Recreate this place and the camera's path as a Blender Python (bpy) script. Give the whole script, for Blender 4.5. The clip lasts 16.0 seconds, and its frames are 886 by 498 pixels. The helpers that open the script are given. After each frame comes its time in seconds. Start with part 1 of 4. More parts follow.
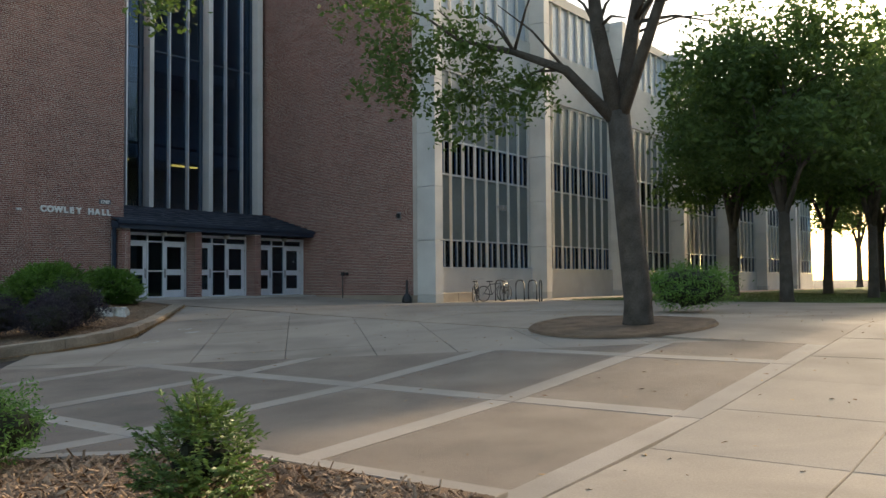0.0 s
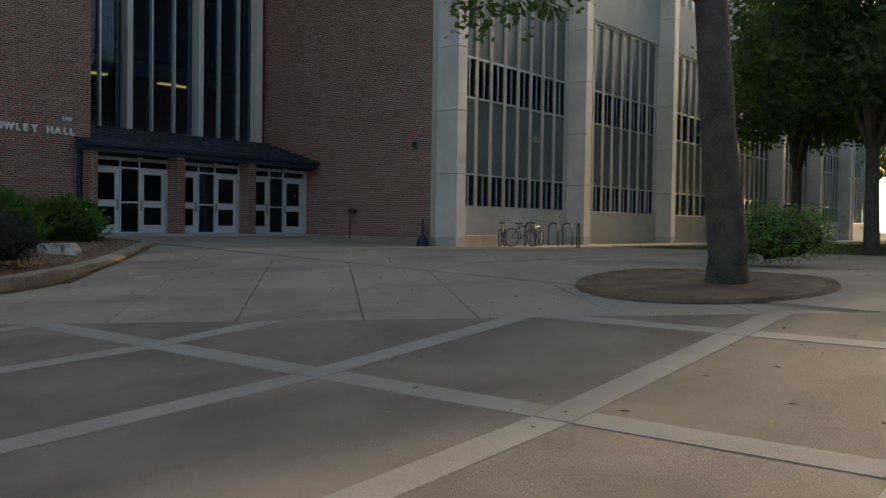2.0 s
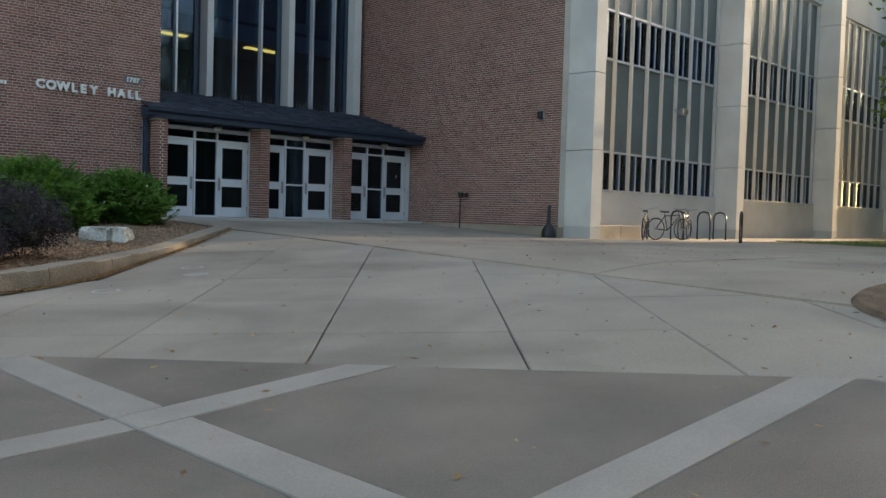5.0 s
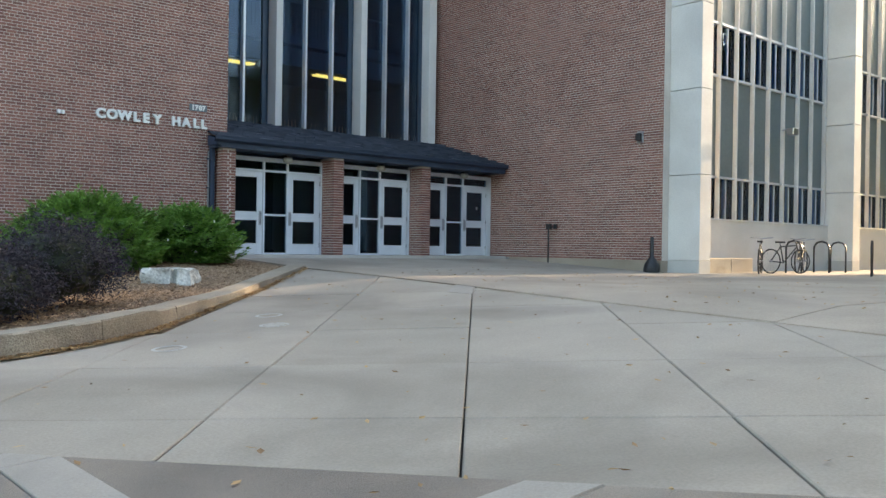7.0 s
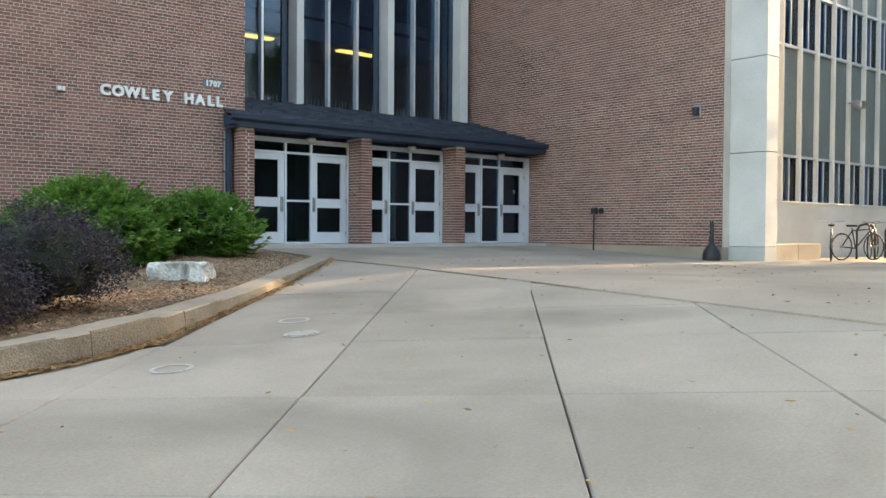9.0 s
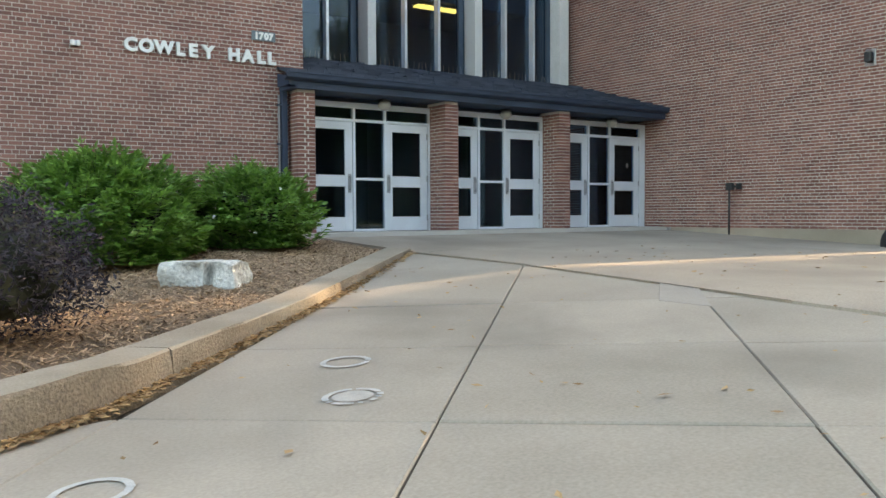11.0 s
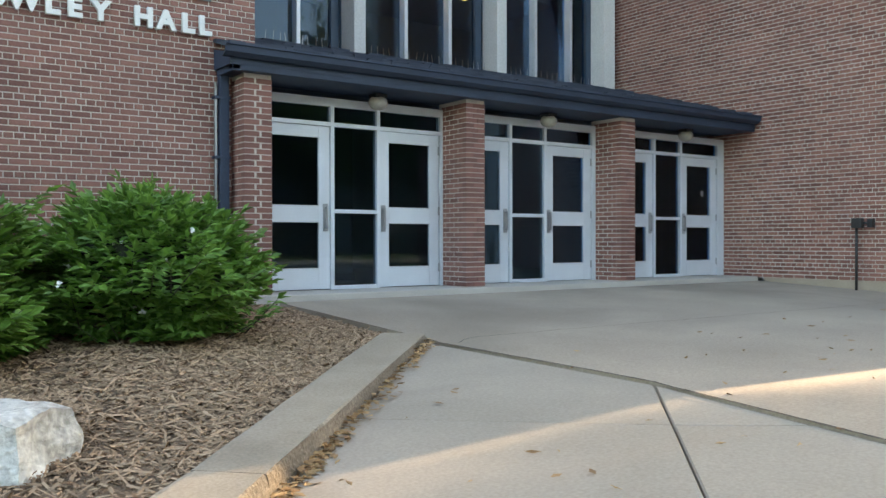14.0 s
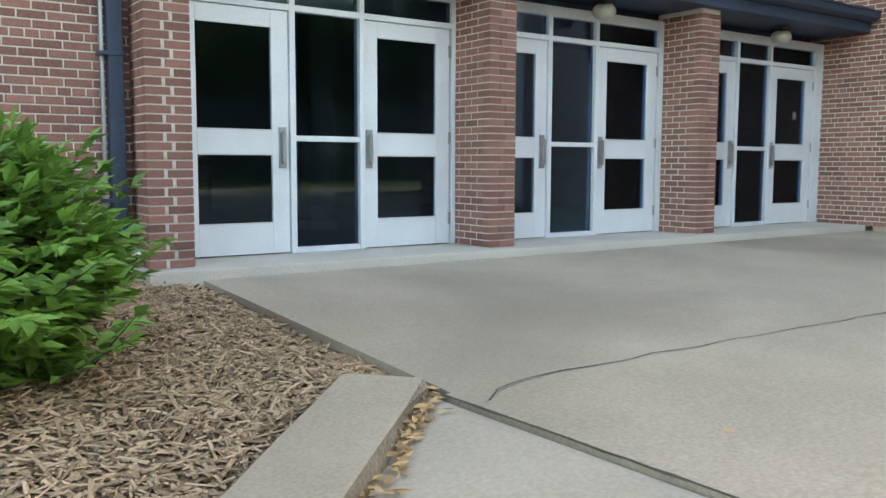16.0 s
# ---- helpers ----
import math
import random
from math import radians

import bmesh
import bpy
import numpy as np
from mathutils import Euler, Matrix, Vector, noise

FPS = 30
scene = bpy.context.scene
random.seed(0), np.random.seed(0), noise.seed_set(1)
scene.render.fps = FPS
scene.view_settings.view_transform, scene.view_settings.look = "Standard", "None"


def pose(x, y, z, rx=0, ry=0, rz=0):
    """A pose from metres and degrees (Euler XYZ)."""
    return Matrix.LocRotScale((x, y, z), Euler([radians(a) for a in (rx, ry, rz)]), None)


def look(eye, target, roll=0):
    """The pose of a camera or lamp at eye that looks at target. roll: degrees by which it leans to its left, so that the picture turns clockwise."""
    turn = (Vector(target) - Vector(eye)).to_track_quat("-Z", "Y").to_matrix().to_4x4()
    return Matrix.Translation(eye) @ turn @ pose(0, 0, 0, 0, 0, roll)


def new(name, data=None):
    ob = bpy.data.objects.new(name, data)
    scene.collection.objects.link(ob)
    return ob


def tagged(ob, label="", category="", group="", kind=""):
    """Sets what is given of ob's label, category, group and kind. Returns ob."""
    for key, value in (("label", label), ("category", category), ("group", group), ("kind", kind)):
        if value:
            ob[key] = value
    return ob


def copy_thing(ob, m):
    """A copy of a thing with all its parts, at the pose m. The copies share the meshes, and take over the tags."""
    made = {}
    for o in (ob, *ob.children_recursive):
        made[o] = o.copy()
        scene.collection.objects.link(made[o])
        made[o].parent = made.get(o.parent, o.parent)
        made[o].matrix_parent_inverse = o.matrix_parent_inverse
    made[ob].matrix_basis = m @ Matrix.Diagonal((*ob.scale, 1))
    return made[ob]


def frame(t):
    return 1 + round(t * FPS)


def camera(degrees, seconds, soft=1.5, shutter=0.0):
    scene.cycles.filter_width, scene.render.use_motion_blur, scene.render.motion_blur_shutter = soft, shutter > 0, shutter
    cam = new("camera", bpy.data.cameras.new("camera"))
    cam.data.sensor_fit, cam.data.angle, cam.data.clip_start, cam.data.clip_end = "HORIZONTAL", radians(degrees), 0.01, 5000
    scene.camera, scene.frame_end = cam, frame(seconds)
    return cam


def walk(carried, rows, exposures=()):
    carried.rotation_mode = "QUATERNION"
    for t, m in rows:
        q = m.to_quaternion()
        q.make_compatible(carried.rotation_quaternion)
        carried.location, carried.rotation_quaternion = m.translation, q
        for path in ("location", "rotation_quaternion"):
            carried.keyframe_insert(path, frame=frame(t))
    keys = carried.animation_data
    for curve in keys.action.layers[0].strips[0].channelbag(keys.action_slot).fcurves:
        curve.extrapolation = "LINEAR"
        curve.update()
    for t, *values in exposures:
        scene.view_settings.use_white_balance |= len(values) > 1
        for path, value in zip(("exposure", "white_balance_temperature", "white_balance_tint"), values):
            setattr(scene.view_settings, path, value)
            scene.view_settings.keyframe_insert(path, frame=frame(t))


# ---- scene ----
cam = camera(54.3, 16.0)
PATH = [
    (0.0, pose(-19.203, -28.901, 0.499, 92.22, 0.44, -53.13)),
    (0.5, pose(-18.150, -28.151, 0.480, 91.49, 0.89, -52.57)),
    (1.0, pose(-17.097, -27.399, 0.460, 90.72, 0.12, -51.78)),
    (1.5, pose(-16.099, -26.700, 0.441, 88.95, -0.11, -51.79)),
    (2.0, pose(-15.146, -25.999, 0.400, 88.46, -0.83, -51.48)),
    (2.5, pose(-14.347, -25.400, 0.369, 87.99, -1.81, -51.10)),
    (3.0, pose(-13.597, -24.800, 0.339, 87.96, -1.85, -49.94)),
    (3.5, pose(-12.999, -24.152, 0.309, 88.42, -1.29, -46.31)),
    (4.0, pose(-12.499, -23.450, 0.291, 87.63, -1.67, -45.40)),
    (6.5, pose(-11.030, -20.192, 0.261, 88.38, -0.88, -43.20)),
    (7.0, pose(-10.779, -19.791, 0.271, 89.84, -0.84, -41.38)),
    (7.5, pose(-10.599, -19.491, 0.292, 89.16, -0.75, -41.32)),
    (8, look((-10.527, -19.18, 0.321), (-9.225, -17.663, 0.288), 0.5)),
    (10.5, look((-8.141, -15.666, 0.326), (-6.903, -14.097, 0.244), 0.3)),
    (11, look((-7.705, -14.885, 0.351), (-6.57, -13.24, 0.268), -0.3)),
    (11.5, look((-7.254, -14.09, 0.399), (-6.151, -12.422, 0.358), 0.7)),
    (12, look((-6.822, -13.224, 0.423), (-5.694, -11.573, 0.403), 0.9)),
    (12.5, look((-6.358, -12.354, 0.452), (-5.219, -10.711, 0.428), 0.2)),
    (13, look((-5.898, -11.607, 0.507), (-4.751, -9.968, 0.499), -0.3)),
    (13.5, look((-5.419, -10.82, 0.56), (-4.267, -9.186, 0.549), -0.0)),
    (14, look((-4.936, -10.082, 0.618), (-3.775, -8.454, 0.602), -0.1)),
    (14.5, look((-4.471, -9.368, 0.654), (-3.304, -7.744, 0.627), 0.0)),
    (15, look((-3.946, -8.595, 0.717), (-2.774, -6.976, 0.649), -0.2)),
    (15.5, look((-3.438, -7.83, 0.76), (-2.266, -6.213, 0.643), 0.35)),
    (16, look((-2.887, -7.145, 0.791), (-1.747, -5.514, 0.598), 0.2)),
]
EXPOSURES = [(0.0, 1.25, 7000, 10), (1.0, 0.55, 7100, 10), (2.0, 0.6, 7100, 10), (3.0, 1.05, 7200, 10), (4.0, 1.35, 7200, 10), (6.5, 2.35, 7000, 10), (8.0, 2.73, 7350, 10), (11.0, 2.85, 7900, 10), (12.5, 3.15, 7650, 10), (13.0, 2.92, 7650, 10), (14.0, 2.95, 7550, 10), (14.5, 3.25, 7600, 10), (16.0, 3.38, 8200, 10)]
walk(cam, PATH, EXPOSURES)

# ---- light ----
SUN_YAW, SUN_UP = -95.2, 13.5
world = bpy.data.worlds.new("world")
scene.world = world
world.use_nodes = True
sky = world.node_tree.nodes.new("ShaderNodeTexSky")
sky.sky_type, sky.sun_disc = "NISHITA", False
sky.sun_elevation, sky.sun_rotation = radians(SUN_UP), radians(-SUN_YAW)
sky.air_density, sky.dust_density = 1.0, 2.0
back = world.node_tree.nodes["Background"]
back.inputs["Strength"].default_value = 0.15
world.node_tree.links.new(sky.outputs[0], back.inputs["Color"])
sun = new("sun", bpy.data.lights.new("sun", "SUN"))
sun.data.energy, sun.data.angle, sun.data.color = 2.9, radians(0.6), (1.0, 0.80, 0.56)
sun_dir = Vector((-math.sin(radians(SUN_YAW)) * math.cos(radians(SUN_UP)), math.cos(radians(SUN_YAW)) * math.cos(radians(SUN_UP)), math.sin(radians(SUN_UP))))
sun.matrix_world = look((0, 0, 60), Vector((0, 0, 60)) - sun_dir)


# ---- materials ----
def mat(name, dark, light, scale=3.0, fine=60.0, rough=0.8, bump=0.3, metal=0.0, island=0.0, piece=0.0, stain=0.0, depth=0.01, through_light=0.0):
    """A surface: two colours mixed by broad and fine noise; island and piece vary it leaf by leaf or piece by piece."""
    m = bpy.data.materials.new(name)
    m.use_nodes = True
    nt = m.node_tree
    add, link = nt.nodes.new, nt.links.new
    bsdf = nt.nodes["Principled BSDF"]
    coord = add("ShaderNodeTexCoord").outputs["Object"]
    broad, small = add("ShaderNodeTexNoise"), add("ShaderNodeTexNoise")
    for n, sc in ((broad, scale), (small, fine)):
        n.inputs["Scale"].default_value, n.inputs["Detail"].default_value = sc, 6.0
        link(coord, n.inputs["Vector"])
    mixed = add("ShaderNodeMath")
    mixed.operation = "ADD"
    link(broad.outputs["Fac"], mixed.inputs[0])
    link(small.outputs["Fac"], mixed.inputs[1])
    value = mixed.outputs[0]
    shift = add("ShaderNodeMapRange")
    shift.inputs["From Min"].default_value, shift.inputs["From Max"].default_value = 0.72, 1.28
    link(value, shift.inputs["Value"])
    fac = shift.outputs[0]
    for amount, socket in ((island, "Random Per Island"), (piece, "Random")):
        if amount:
            src = add("ShaderNodeNewGeometry" if socket == "Random Per Island" else "ShaderNodeObjectInfo")
            mixer = add("ShaderNodeMix")
            mixer.inputs[0].default_value = amount
            link(fac, mixer.inputs[2])
            link(src.outputs[socket], mixer.inputs[3])
            fac = mixer.outputs[0]
    mix = add("ShaderNodeMix")
    mix.data_type = "RGBA"
    mix.inputs[6].default_value, mix.inputs[7].default_value = (*dark, 1), (*light, 1)
    link(fac, mix.inputs[0])
    color = mix.outputs[2]
    if stain:
        blot, ramp, tint = add("ShaderNodeTexNoise"), add("ShaderNodeMapRange"), add("ShaderNodeMix")
        blot.inputs["Scale"].default_value, blot.inputs["Detail"].default_value, blot.inputs["Distortion"].default_value = scale * 0.45, 8.0, 0.8
        link(coord, blot.inputs["Vector"])
        ramp.inputs["From Min"].default_value, ramp.inputs["From Max"].default_value, ramp.inputs["To Max"].default_value = 0.5, 0.72, stain
        link(blot.outputs["Fac"], ramp.inputs["Value"])
        tint.data_type = "RGBA"
        tint.inputs[7].default_value = (*[c * 0.5 for c in dark], 1)
        link(ramp.outputs[0], tint.inputs[0])
        link(color, tint.inputs[6])
        color = tint.outputs[2]
    link(color, bsdf.inputs["Base Color"])
    bsdf.inputs["Metallic"].default_value = metal
    ruff = add("ShaderNodeMapRange")
    ruff.inputs["To Min"].default_value, ruff.inputs["To Max"].default_value = max(rough - 0.1, 0.03), min(rough + 0.1, 1)
    link(small.outputs["Fac"], ruff.inputs["Value"])
    link(ruff.outputs[0], bsdf.inputs["Roughness"])
    if bump:
        b = add("ShaderNodeBump")
        b.inputs["Strength"].default_value, b.inputs["Distance"].default_value = bump, depth
        link(small.outputs["Fac"], b.inputs["Height"])
        link(b.outputs[0], bsdf.inputs["Normal"])
    if through_light:
        leafy, both = add("ShaderNodeBsdfTranslucent"), add("ShaderNodeMixShader")
        link(color, leafy.inputs["Color"])
        both.inputs[0].default_value = through_light
        link(bsdf.outputs[0], both.inputs[1])
        link(leafy.outputs[0], both.inputs[2])
        link(both.outputs[0], nt.nodes["Material Output"].inputs["Surface"])
    return m


def glass(name, tint, rough=0.02):
    """Tinted window glass: a dark see-through sheet with a clear gloss."""
    m = bpy.data.materials.new(name)
    m.use_nodes = True
    nt = m.node_tree
    nt.nodes.remove(nt.nodes["Principled BSDF"])
    see, shine, fres, both = (nt.nodes.new("ShaderNode" + k) for k in ("BsdfTransparent", "BsdfGlossy", "Fresnel", "MixShader"))
    see.inputs[0].default_value = (*tint, 1)
    shine.inputs["Roughness"].default_value = rough
    shine.inputs["Color"].default_value = (0.62, 0.80, 1.0, 1)
    fres.inputs["IOR"].default_value = 1.42
    nt.links.new(fres.outputs[0], both.inputs[0])
    nt.links.new(see.outputs[0], both.inputs[1])
    nt.links.new(shine.outputs[0], both.inputs[2])
    nt.links.new(both.outputs[0], nt.nodes["Material Output"].inputs["Surface"])
    return m


def glow(name, color, strength):
    m = bpy.data.materials.new(name)
    m.use_nodes = True
    b = m.node_tree.nodes["Principled BSDF"]
    b.inputs["Base Color"].default_value = (*color, 1)
    b.inputs["Emission Color"].default_value = (*color, 1)
    b.inputs["Emission Strength"].default_value = strength
    return m


BRICK = mat("brick", (0.115, 0.046, 0.038), (0.345, 0.162, 0.128), 0.9, 45, 0.85, 0.5, island=0.55)
BRICK_PIECE = mat("brick_piece", (0.115, 0.046, 0.038), (0.345, 0.162, 0.128), 0.9, 45, 0.85, 0.5, piece=0.55)
MORTAR = mat("mortar", (0.50, 0.45, 0.40), (0.72, 0.66, 0.59), 1.2, 90, 0.95, 0.5)
CONCRETE = mat("concrete", (0.295, 0.24, 0.183), (0.45, 0.373, 0.292), 0.55, 50, 0.88, 0.18, stain=0.55)
SLAB = mat("slab", (0.28, 0.238, 0.187), (0.44, 0.375, 0.303), 0.7, 50, 0.88, 0.18, piece=0.28, stain=0.55)
PALE_SLAB = mat("pale_slab", (0.43, 0.39, 0.34), (0.56, 0.51, 0.45), 1.2, 60, 0.88, 0.3)
STRIP = mat("strip_concrete", (0.31, 0.27, 0.225), (0.44, 0.385, 0.325), 1.0, 60, 0.88, 0.35, piece=0.2, stain=0.3)
AGGREGATE = mat("exposed_aggregate", (0.165, 0.135, 0.108), (0.34, 0.278, 0.22), 0.8, 130, 0.92, 0.9, piece=0.12, stain=0.3)
# Rough kerb sides; colour also darkened to hold back the low sun on them.
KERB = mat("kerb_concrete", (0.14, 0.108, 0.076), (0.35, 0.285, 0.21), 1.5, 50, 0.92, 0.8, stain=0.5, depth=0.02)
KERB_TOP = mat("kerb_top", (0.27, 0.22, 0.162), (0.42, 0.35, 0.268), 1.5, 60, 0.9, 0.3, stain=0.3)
FIN = mat("precast", (0.52, 0.50, 0.47), (0.72, 0.70, 0.66), 0.6, 40, 0.8, 0.25, stain=0.2)
PRECAST_DARK = mat("precast_base", (0.40, 0.39, 0.37), (0.56, 0.55, 0.52), 0.6, 40, 0.85, 0.3, stain=0.3)
WHITE_STONE = mat("white_column", (0.60, 0.59, 0.56), (0.76, 0.75, 0.72), 0.8, 30, 0.7, 0.15)
ALUMINIUM = mat("aluminium", (0.64, 0.67, 0.71), (0.78, 0.81, 0.85), 1.5, 70, 0.38, 0.05, metal=0.2)
BRIGHT_METAL = mat("bright_mullion", (0.55, 0.57, 0.60), (0.72, 0.74, 0.76), 1.5, 40, 0.35, 0.03, metal=0.4)
NAVY = mat("navy_paint", (0.014, 0.026, 0.052), (0.030, 0.050, 0.088), 2.0, 50, 0.55, 0.1)
NAVY_FRAME = mat("navy_frame", (0.025, 0.045, 0.075), (0.045, 0.075, 0.11), 2.0, 50, 0.4, 0.05)
SHINGLE = mat("shingle", (0.010, 0.016, 0.030), (0.062, 0.076, 0.105), 2.5, 120, 0.75, 0.7, piece=0.5)
STEEL = mat("brushed_steel", (0.30, 0.31, 0.33), (0.46, 0.47, 0.49), 3, 150, 0.35, 0.05, metal=0.9)
DARK_METAL = mat("dark_metal", (0.02, 0.02, 0.022), (0.05, 0.05, 0.052), 3, 80, 0.5, 0.1, metal=0.3)
RUBBER = mat("rubber", (0.012, 0.012, 0.013), (0.03, 0.03, 0.03), 4, 90, 0.8, 0.3)
WHITE_LETTER = mat("white_letter", (0.70, 0.70, 0.68), (0.84, 0.84, 0.82), 3, 60, 0.45, 0.05)
PLAQUE = mat("plaque", (0.10, 0.13, 0.15), (0.16, 0.20, 0.22), 3, 60, 0.5, 0.05)
SPANDREL = mat("spandrel", (0.11, 0.135, 0.14), (0.17, 0.20, 0.20), 0.5, 20, 0.35, 0.05)
BLUE_SPANDREL = mat("blue_spandrel", (0.30, 0.36, 0.42), (0.42, 0.48, 0.54), 0.5, 20, 0.3, 0.03)
INSIDE = mat("inside_plaster", (0.30, 0.32, 0.35), (0.40, 0.42, 0.45), 0.8, 30, 0.9, 0.1)
# Near-black wall colour that stands for rooms with no light in them.
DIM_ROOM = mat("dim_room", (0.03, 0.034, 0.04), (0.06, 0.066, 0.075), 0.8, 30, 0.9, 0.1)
INSIDE_FLOOR = mat("inside_floor", (0.06, 0.063, 0.068), (0.11, 0.115, 0.12), 1.2, 30, 0.4, 0.05)
SOIL = mat("mulch_soil", (0.10, 0.062, 0.036), (0.30, 0.20, 0.125), 2.5, 55, 0.97, 1.0, depth=0.03)
CHIP = mat("wood_chip", (0.11, 0.062, 0.034), (0.54, 0.37, 0.235), 2.0, 60, 0.95, 0.4, island=0.75)
DRY_LEAF = mat("dry_leaf", (0.17, 0.085, 0.035), (0.56, 0.36, 0.17), 4, 50, 0.85, 0.2, island=0.8)
LEAF = mat("shrub_leaf", (0.055, 0.14, 0.024), (0.25, 0.46, 0.09), 1.3, 25, 0.42, 0.1, island=0.55, through_light=0.38)
LEAF_YOUNG = mat("young_leaf", (0.06, 0.12, 0.02), (0.20, 0.30, 0.08), 1.3, 25, 0.5, 0.1, island=0.6, through_light=0.3)
PURPLE = mat("purple_leaf", (0.013, 0.011, 0.017), (0.055, 0.043, 0.06), 1.5, 25, 0.65, 0.1, island=0.6, through_light=0.1)
TREE_LEAF = mat("tree_leaf", (0.04, 0.08, 0.016), (0.13, 0.21, 0.05), 0.6, 20, 0.6, 0.1, island=0.5, through_light=0.45)
# Near-black green for the lumps that stand for shade inside the shrubs.
SHADE_CORE = mat("shrub_inner_shade", (0.012, 0.016, 0.008), (0.035, 0.04, 0.018), 3, 30, 0.95, 0.5)
BARK = mat("bark", (0.045, 0.036, 0.028), (0.13, 0.11, 0.09), 3, 40, 0.95, 1.0, depth=0.03)
ROCK = mat("limestone", (0.34, 0.32, 0.28), (0.82, 0.79, 0.72), 3.2, 24, 0.9, 0.9, stain=0.45, depth=0.03)
GRASS = mat("grass", (0.045, 0.085, 0.018), (0.14, 0.20, 0.05), 0.4, 40, 0.95, 1.0, depth=0.04)
FAINT_CHALK = mat("faint_chalk", (0.37, 0.335, 0.29), (0.50, 0.465, 0.41), 8, 90, 0.95, 0.1)
CHALK = mat("chalk", (0.40, 0.38, 0.35), (0.58, 0.56, 0.52), 8, 90, 0.95, 0.1)
JOINT = mat("joint_soil", (0.030, 0.025, 0.02), (0.075, 0.062, 0.047), 4, 80, 0.98, 0.6)
FLOWER = mat("flower", (0.7, 0.7, 0.66), (0.85, 0.85, 0.8), 5, 40, 0.7, 0.05)
WARM_TAN = mat("warm_tan", (0.36, 0.29, 0.21), (0.52, 0.43, 0.32), 2, 40, 0.9, 0.4)
WINDOW = glass("window_glass", (0.46, 0.56, 0.66))
DOOR_GLASS = glass("door_glass", (0.52, 0.62, 0.68))
CEILING_LAMP = glow("ceiling_lamp", (1.0, 0.62, 0.13), 0.8)
LAMP_GLOBE = mat("lamp_globe", (0.34, 0.32, 0.28), (0.44, 0.41, 0.36), 4, 30, 0.3, 0.02)


# ---- mesh tools ----
def mesh_ob(name, verts, faces, material, parent=None, smooth=False):
    me = bpy.data.meshes.new(name)
    me.from_pydata([tuple(v) for v in verts], [], [tuple(f) for f in faces])
    me.materials.append(material)
    if smooth:
        me.shade_smooth()
    ob = new(name, me)
    ob.parent = parent
    return ob


def bm_ob(name, bm, material, parent=None, smooth=False):
    me = bpy.data.meshes.new(name)
    bm.normal_update()
    bm.to_mesh(me)
    bm.free()
    me.materials.append(material)
    if smooth:
        me.shade_smooth()
    ob = new(name, me)
    ob.parent = parent
    return ob


def add_box(bm, lo, hi, bevel=0.0):
    r = bmesh.ops.create_cube(bm, size=1.0)
    for v in r["verts"]:
        v.co = Vector([(a + b) / 2 + (b - a) * c for a, b, c in zip(lo, hi, v.co)])
    if bevel:
        edges = list({e for v in r["verts"] for e in v.link_edges})
        bmesh.ops.bevel(bm, geom=edges, offset=bevel, segments=2, affect="EDGES", profile=0.6)


def boxes(name, list_of, material, parent=None, bevel=0.0):
    bm = bmesh.new()
    for lo, hi in list_of:
        add_box(bm, lo, hi, bevel)
    return bm_ob(name, bm, material, parent)


def tube(bm, points, radii, sides=8):
    """A tapered tube along points."""
    rings = []
    for i, p in enumerate(points):
        a, b = points[max(i - 1, 0)], points[min(i + 1, len(points) - 1)]
        q = (Vector(b) - Vector(a)).to_track_quat("Z", "Y").to_matrix()
        rings.append([bm.verts.new(Vector(p) + q @ Vector((math.cos(k * math.tau / sides), math.sin(k * math.tau / sides), 0)) * radii[i]) for k in range(sides)])
    for r0, r1 in zip(rings, rings[1:]):
        for k in range(sides):
            bm.faces.new((r0[k], r0[(k + 1) % sides], r1[(k + 1) % sides], r1[k]))
    bm.faces.new(rings[0][::-1])
    bm.faces.new(rings[-1])


def empty(name, at=(0, 0, 0)):
    ob = new(name)
    ob.location = at
    return ob


def leaves(centres, size, rng, width=0.45, droop=0.0):
    """Folded leaf blades at the centres: vertices and triangles."""
    n = len(centres)
    d = rng.normal(size=(n, 3))
    d[:, 2] = d[:, 2] * 0.7 - droop
    d /= np.linalg.norm(d, axis=1)[:, None]
    s = np.cross(d, rng.normal(size=(n, 3)))
    s /= np.linalg.norm(s, axis=1)[:, None]
    up = np.cross(s, d)
    ln = size * rng.uniform(0.6, 1.35, n)[:, None]
    c = np.asarray(centres)
    v = np.stack([c - d * ln / 2, c + s * ln * width / 2 + up * ln * 0.1, c + d * ln / 2, c - s * ln * width / 2 + up * ln * 0.1], 1).reshape(-1, 3)
    k = np.arange(n)[:, None] * 4
    f = np.concatenate([k + [0, 1, 2], k + [0, 2, 3]])
    return v, f.tolist()


def blend(v, a, b, c, d):
    return c + (d - c) * min(max((v - a) / (b - a), 0), 1)


def ground_z(x, y):
    """The height of the paving: nearly level by the doors, falling away to the south-west."""
    z = blend(y, -6.4, -0.9, -0.33, -0.08) + 0.004 * min(max(y + 6.4, -14), 0)
    u = min(x + 0.5, 0)
    k = 0.08 * u if u > -9 else -0.72 - 0.24 * (1 - math.exp((u + 9) / 3))
    return z + k * blend(y, -4, -0.9, 1, 0.3)


def bed_z(x, y):
    """The height of the mulch by the entrance, above the paving beside it."""
    inward = ((y + 3.95) - (x + 0.74) * 0.978 - 0.4) / 1.4
    mound = blend(inward, 0, 1.3, 0, 0.10) * blend(-0.7 - x, 0, 2.2, 0, 1)
    return ground_z(x, y) + blend(-0.7 - x, 0, 2.6, -0.05, 0.08) + mound + blend(-x, 5.8, 7.5, 0, 0.10) * (1 - mound * 9) + 0.03 * noise.noise((x * 1.3, y * 1.3, 0))


